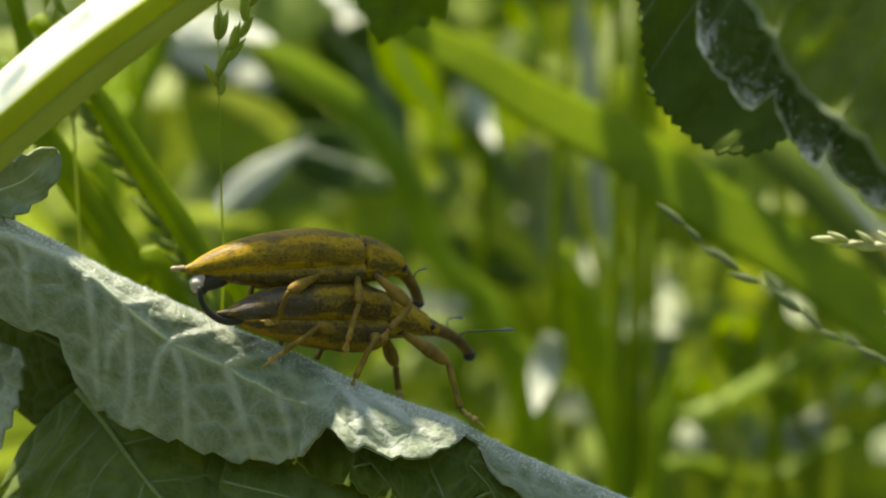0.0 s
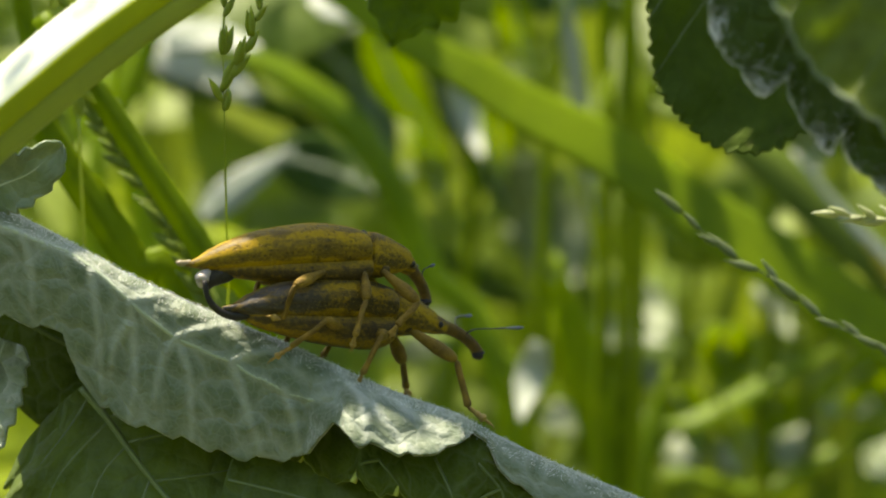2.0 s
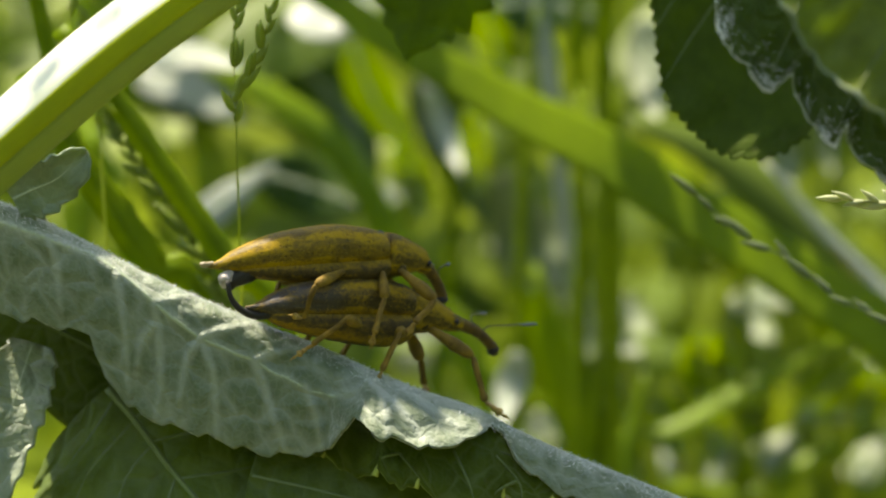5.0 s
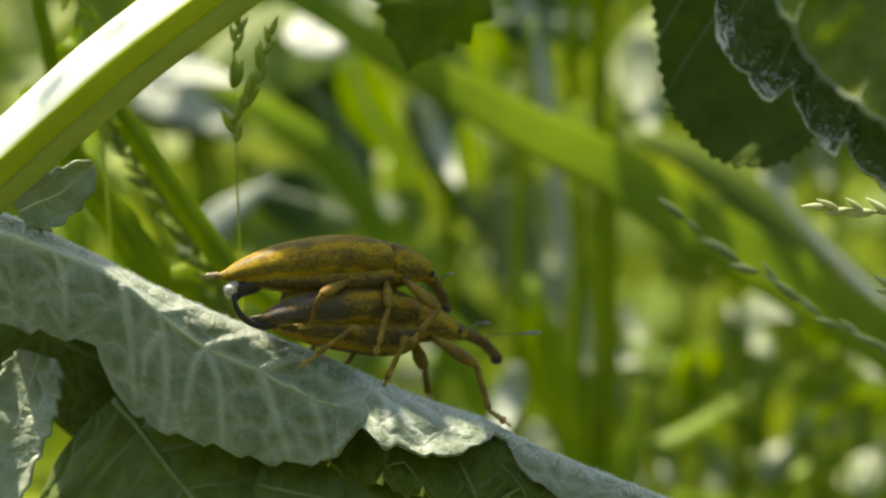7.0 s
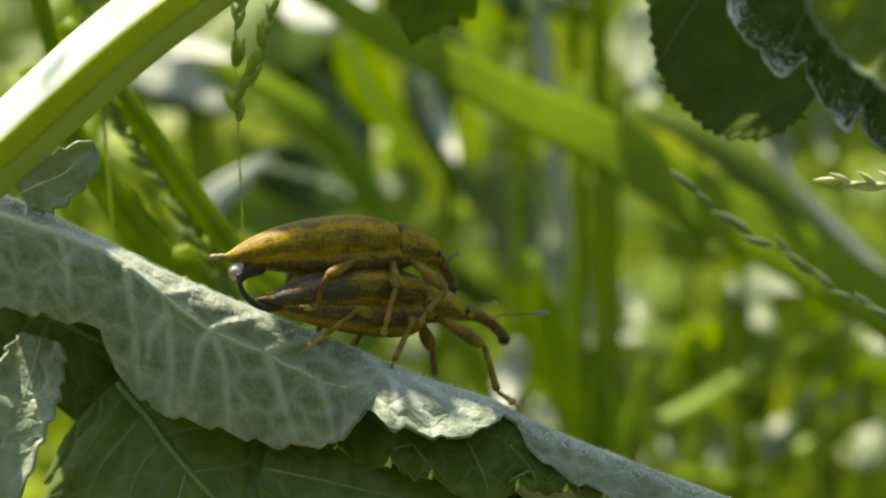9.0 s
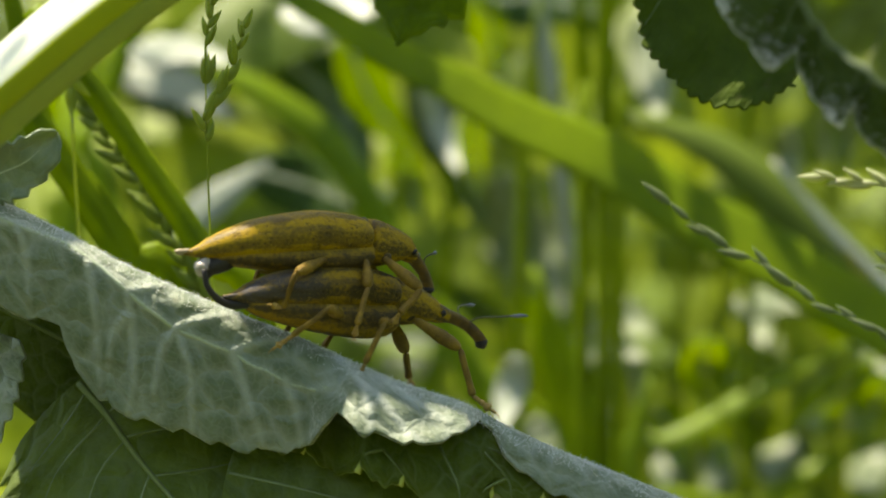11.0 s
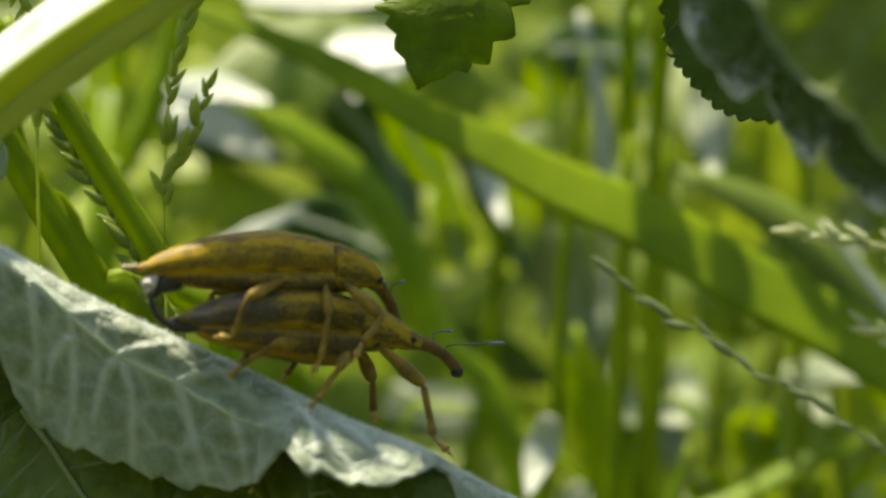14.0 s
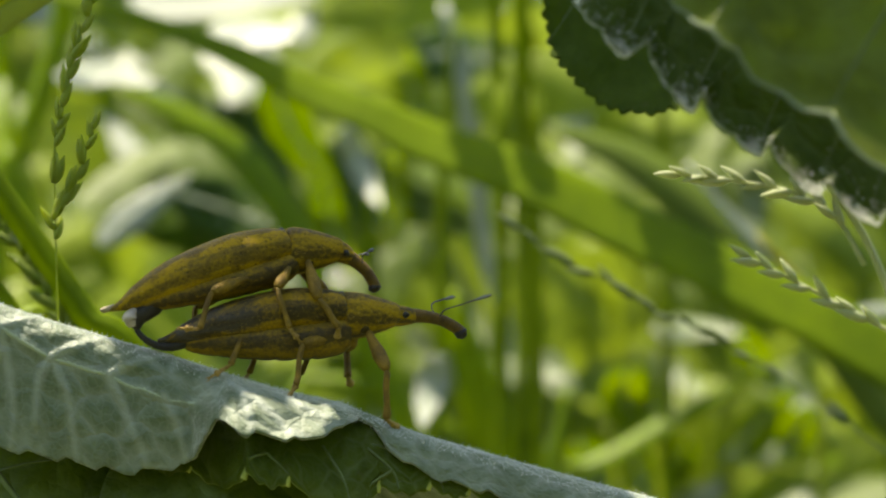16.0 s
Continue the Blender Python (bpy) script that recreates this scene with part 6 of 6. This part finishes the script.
FIELD_SWAY = [(0, 6, 0.5), (0.5, 4.4, 1.8), (1, 4.6, 2.1), (1.5, 3.7, 1.1), (2, 3.8, 1.3), (2.5, 3.3, 1.5), (3, 3.3, 1.4), (5.5, 0.4, 0.5), (6.5, 0, 0), (7, 0.7, 0.5), (8, 1.1, 1.2), (9, 0.7, 0.9), (9.5, 0.2, 0.2), (10, 0.5, 0.9),
              (12.5, 5.7, -0.8), (13, 6.9, -0.9), (13.5, 7.9, -3.9), (14, 3.7, -0.2), (14.5, 2, 1.6), (15, 2.4, 0.9), (15.5, 4.5, 9.3), (16, 5.2, 13.5)]


def motions():
    times = (0.0, 3.0, 5.5, 10.0, 12.5, 13.0, 13.5, 14.0, 14.5, 15.0, 15.5, 16.0)
    stance = (0, 0, 0, 0, 0, 0, 0, 1, 2, 3, 4, 5)
    # the weevils stand, then turn and step forward: x, y, z, pitch, yaw, then nod and turn of the fore body
    low = [(-4.3, 6.75, -4.4, -2, 33, 10, 0)] * 5 + [(-4.3, 6.75, -4.4, -2, 33, 10.5, 0), (-3.75, 6.7, -4.0, -0.5, 33, 11, 0), (-3.9, 6.55, -3.85, -0.6, 30.5, 9.4, 0), (-3.3, 6.1, -3.4, 2.1, 25, 4.4, 0), (-2.55, 4.4, -3.4, 3.1, 5, 0, 0), (-0.5, 4.4, -3.2, 6.3, 4, 5, 0), (1.36, 4.85, -3.9, 6.5, 9, 5, 0)]
    up = [(-5.8, 5.6, -0.65, 2.3, 24, 7, 18)] * 5 + [(-6.0, 5.65, -0.75, 3, 26, 8, 18), (-5.85, 5.6, -0.6, 2, 24, 6, 18), (-5.65, 5.6, -0.3, 2, 23.4, 7, 18), (-5.4, 5.4, -0.5, 3.5, 19, 4, 14), (-5.3, 4.4, -0.25, 6.6, 5, 5, 0), (-3.55, 4.3, 0.75, 15.1, 5, 12.5, 0), (-2.3, 5.0, 0.5, 17.7, 13, 15, 0)]
    for (thing, neck, limbs), rows in ((lower_weevil, low), (upper_weevil, up)):
        walk(thing, [(t, mm(r[0], r[1], r[2], 0, -r[3], r[4])) for t, r in zip(times, rows)])
        walk(neck, [(t, mm(0, 0, 0, 0, r[5], r[6])) for t, r in zip(times, rows)])
        for limb, poses in limbs:
            walk(limb, [(t, poses[k]) for t, k in zip(times, stance)])
    # the breeze moves the grass heads and the drooping leaf
    def drift(thing, depth, rows, tip=((0, 0), (16, 0))):
        walk(thing, [(t, mm(x, along(depth, t), z, 0, along(tip, t), 0)) for t, x, z in rows])
    drift(sway["left"], [(0, 7), (16, 7)], [(0, -15.3, 11.7), (0.5, -15.6, 11.3), (1, -15.5, 10.8), (1.5, -15.5, 10.2), (2, -15.4, 10.3), (2.5, -15.6, 10.4), (3, -15.5, 10.6), (5.5, -16, 9.4), (6, -16.1, 8.7), (6.5, -16.3, 8.8), (7, -16.2, 9.4), (7.5, -16.3, 9), (8, -16.2, 9), (8.5, -16.2, 9.2), (9, -16.3, 9.4), (9.5, -16.3, 7.8), (10, -16.3, 7.7), (12.5, -16.4, 7.2), (13, -16.2, 8.7), (13.5, -16, 6), (14, -16.2, 4.7), (14.5, -16.4, 4.2), (15, -17.1, 3), (15.5, -17.1, 3.6), (16, -18, 3.2)]
          )
    drift(sway["right"], [(0, 24), (10, 24), (12.5, 32), (13, 38), (13.5, 44), (14, 47), (16, 47)], [(0, 17.5, 1.9), (0.5, 17.3, 2.2), (1, 17.4, 2.9), (1.5, 16.7, 2.9), (2, 16.6, 2.9), (2.5, 16.9, 3.5), (3, 16.8, 3.8), (5.5, 17.2, 4.1), (6, 16.6, 3.5), (6.5, 16.5, 3.3), (7, 16.2, 3.0), (7.5, 16.7, 3.2), (8, 16.9, 3.2), (8.5, 17.0, 3.7), (9, 16.5, 3.4), (9.5, 16.3, 3.1), (10, 15.9, 2.9), (12.5, 15.3, 1.1), (13, 14.6, -1.1), (13.5, 13.1, -0.6), (14, 13.1, 1.6), (14.5, 14.6, 2.4), (15, 14.9, 3.8), (15.5, 15.1, 7.8), (16, 15.3, 8.2)]
          , SPIKE_TIP)
    drift(sway["seed"], [(0, -8), (16, -8)], [(0, 24.8, 0.5), (0.5, 24.6, 0.7), (1, 24.2, 1.2), (1.5, 24.1, 1.5), (2, 24.1, 1.6), (2.5, 24, 1.6), (3, 24.1, 1.8), (5.5, 24, 2.2), (6, 24.1, 2.3), (6.5, 23.1, 2.2), (7, 23, 2.1), (7.5, 23.1, 2.1), (8, 23.1, 2.2), (8.5, 23.1, 2.3), (9, 23, 2.3), (9.5, 22.4, 2.5), (10, 22.5, 2.5), (12.5, 22.9, 1.9), (13, 23.2, 0.6), (13.5, 23.5, 1.2), (14, 22.5, 1.7), (14.5, 22.1, 2.2), (15, 22.4, 2.5), (15.5, 22.5, 2.8), (16, 22.5, 2.9)]
          )
    drift(shade_leaf, [(0, 16), (16, 16)], [(0, 19.3, 7.2), (0.5, 19.1, 7.5), (3, 19.2, 6.8), (5.5, 19.2, 6.6), (6.5, 19.4, 6.5), (8, 19.4, 7.1), (9.5, 17.9, 7), (10, 18.1, 7.4), (12.5, 18.1, 13.5), (13, 18.4, 14.7), (13.5, 20.2, 14.5), (14, 20.3, 10.9), (14.5, 20.7, 8.8), (15, 20.7, 8.3), (15.5, 20.7, 10.9), (16, 21, 11.9)]
          )
    drift(top_leaf, [(0, 22), (16, 22)], [(0, -4.5, 15.1), (0.5, -4.6, 15.3), (1, -4.5, 15.4), (1.5, -4.3, 14.7), (2, -4.3, 14.8), (2.5, -4.7, 14.7), (3, -4.6, 14.5), (5.5, -3.9, 14.3), (6, -3.8, 14.1), (6.5, -4.1, 14.1), (7, -4.1, 14.5), (7.5, -4.1, 14.6), (8, -4, 14.7), (8.5, -4.3, 14.6), (9, -4.1, 14.7), (9.5, -4.3, 13.8), (10, -4, 14), (12.5, -2.4, 14.2), (13, -1.2, 15.3), (13.5, -0.7, 12.8), (14, -1, 12.9), (14.5, -1.5, 13), (15, -1.9, 12.5), (15.5, -1.6, 21.5), (16, -0.9, 24.3)]
          )
    walk(stalk, [(t, mm(-27.5 + 0.6 * d, -10, 8.0 - 0.79 * d)) for t, d in ((0, 0), (12.5, 0), (13, 0.7), (13.5, 1.3), (14, 1.9), (14.5, 2.0), (15, 1.2), (15.5, 0), (16, -0.4))])
    # the folded leaf tilts as the weevils step forward
    for thing in (host_leaf, dark_leaf):
        walk(thing, [(t, mm(-13.8, 4, -4.1, 0, turn, 0) @ mm(13.8, -4, 4.1)) for t, turn in ((0, 0), (14.5, 0), (15, -2), (15.5, -4), (16, -5.5))])
    # the long blade and the growth behind lean in the wind
    walk(sway["blade"], [(t, mm(18.2 + x, 90, 8.7 + z, 0, turn, 0)) for t, x, z, turn in BLADE_SWAY])
    for thing, at in BEHIND:
        walk(thing, [(t, mm(at[0] + x, at[1], at[2] + z)) for t, x, z in FIELD_SWAY])


motions()
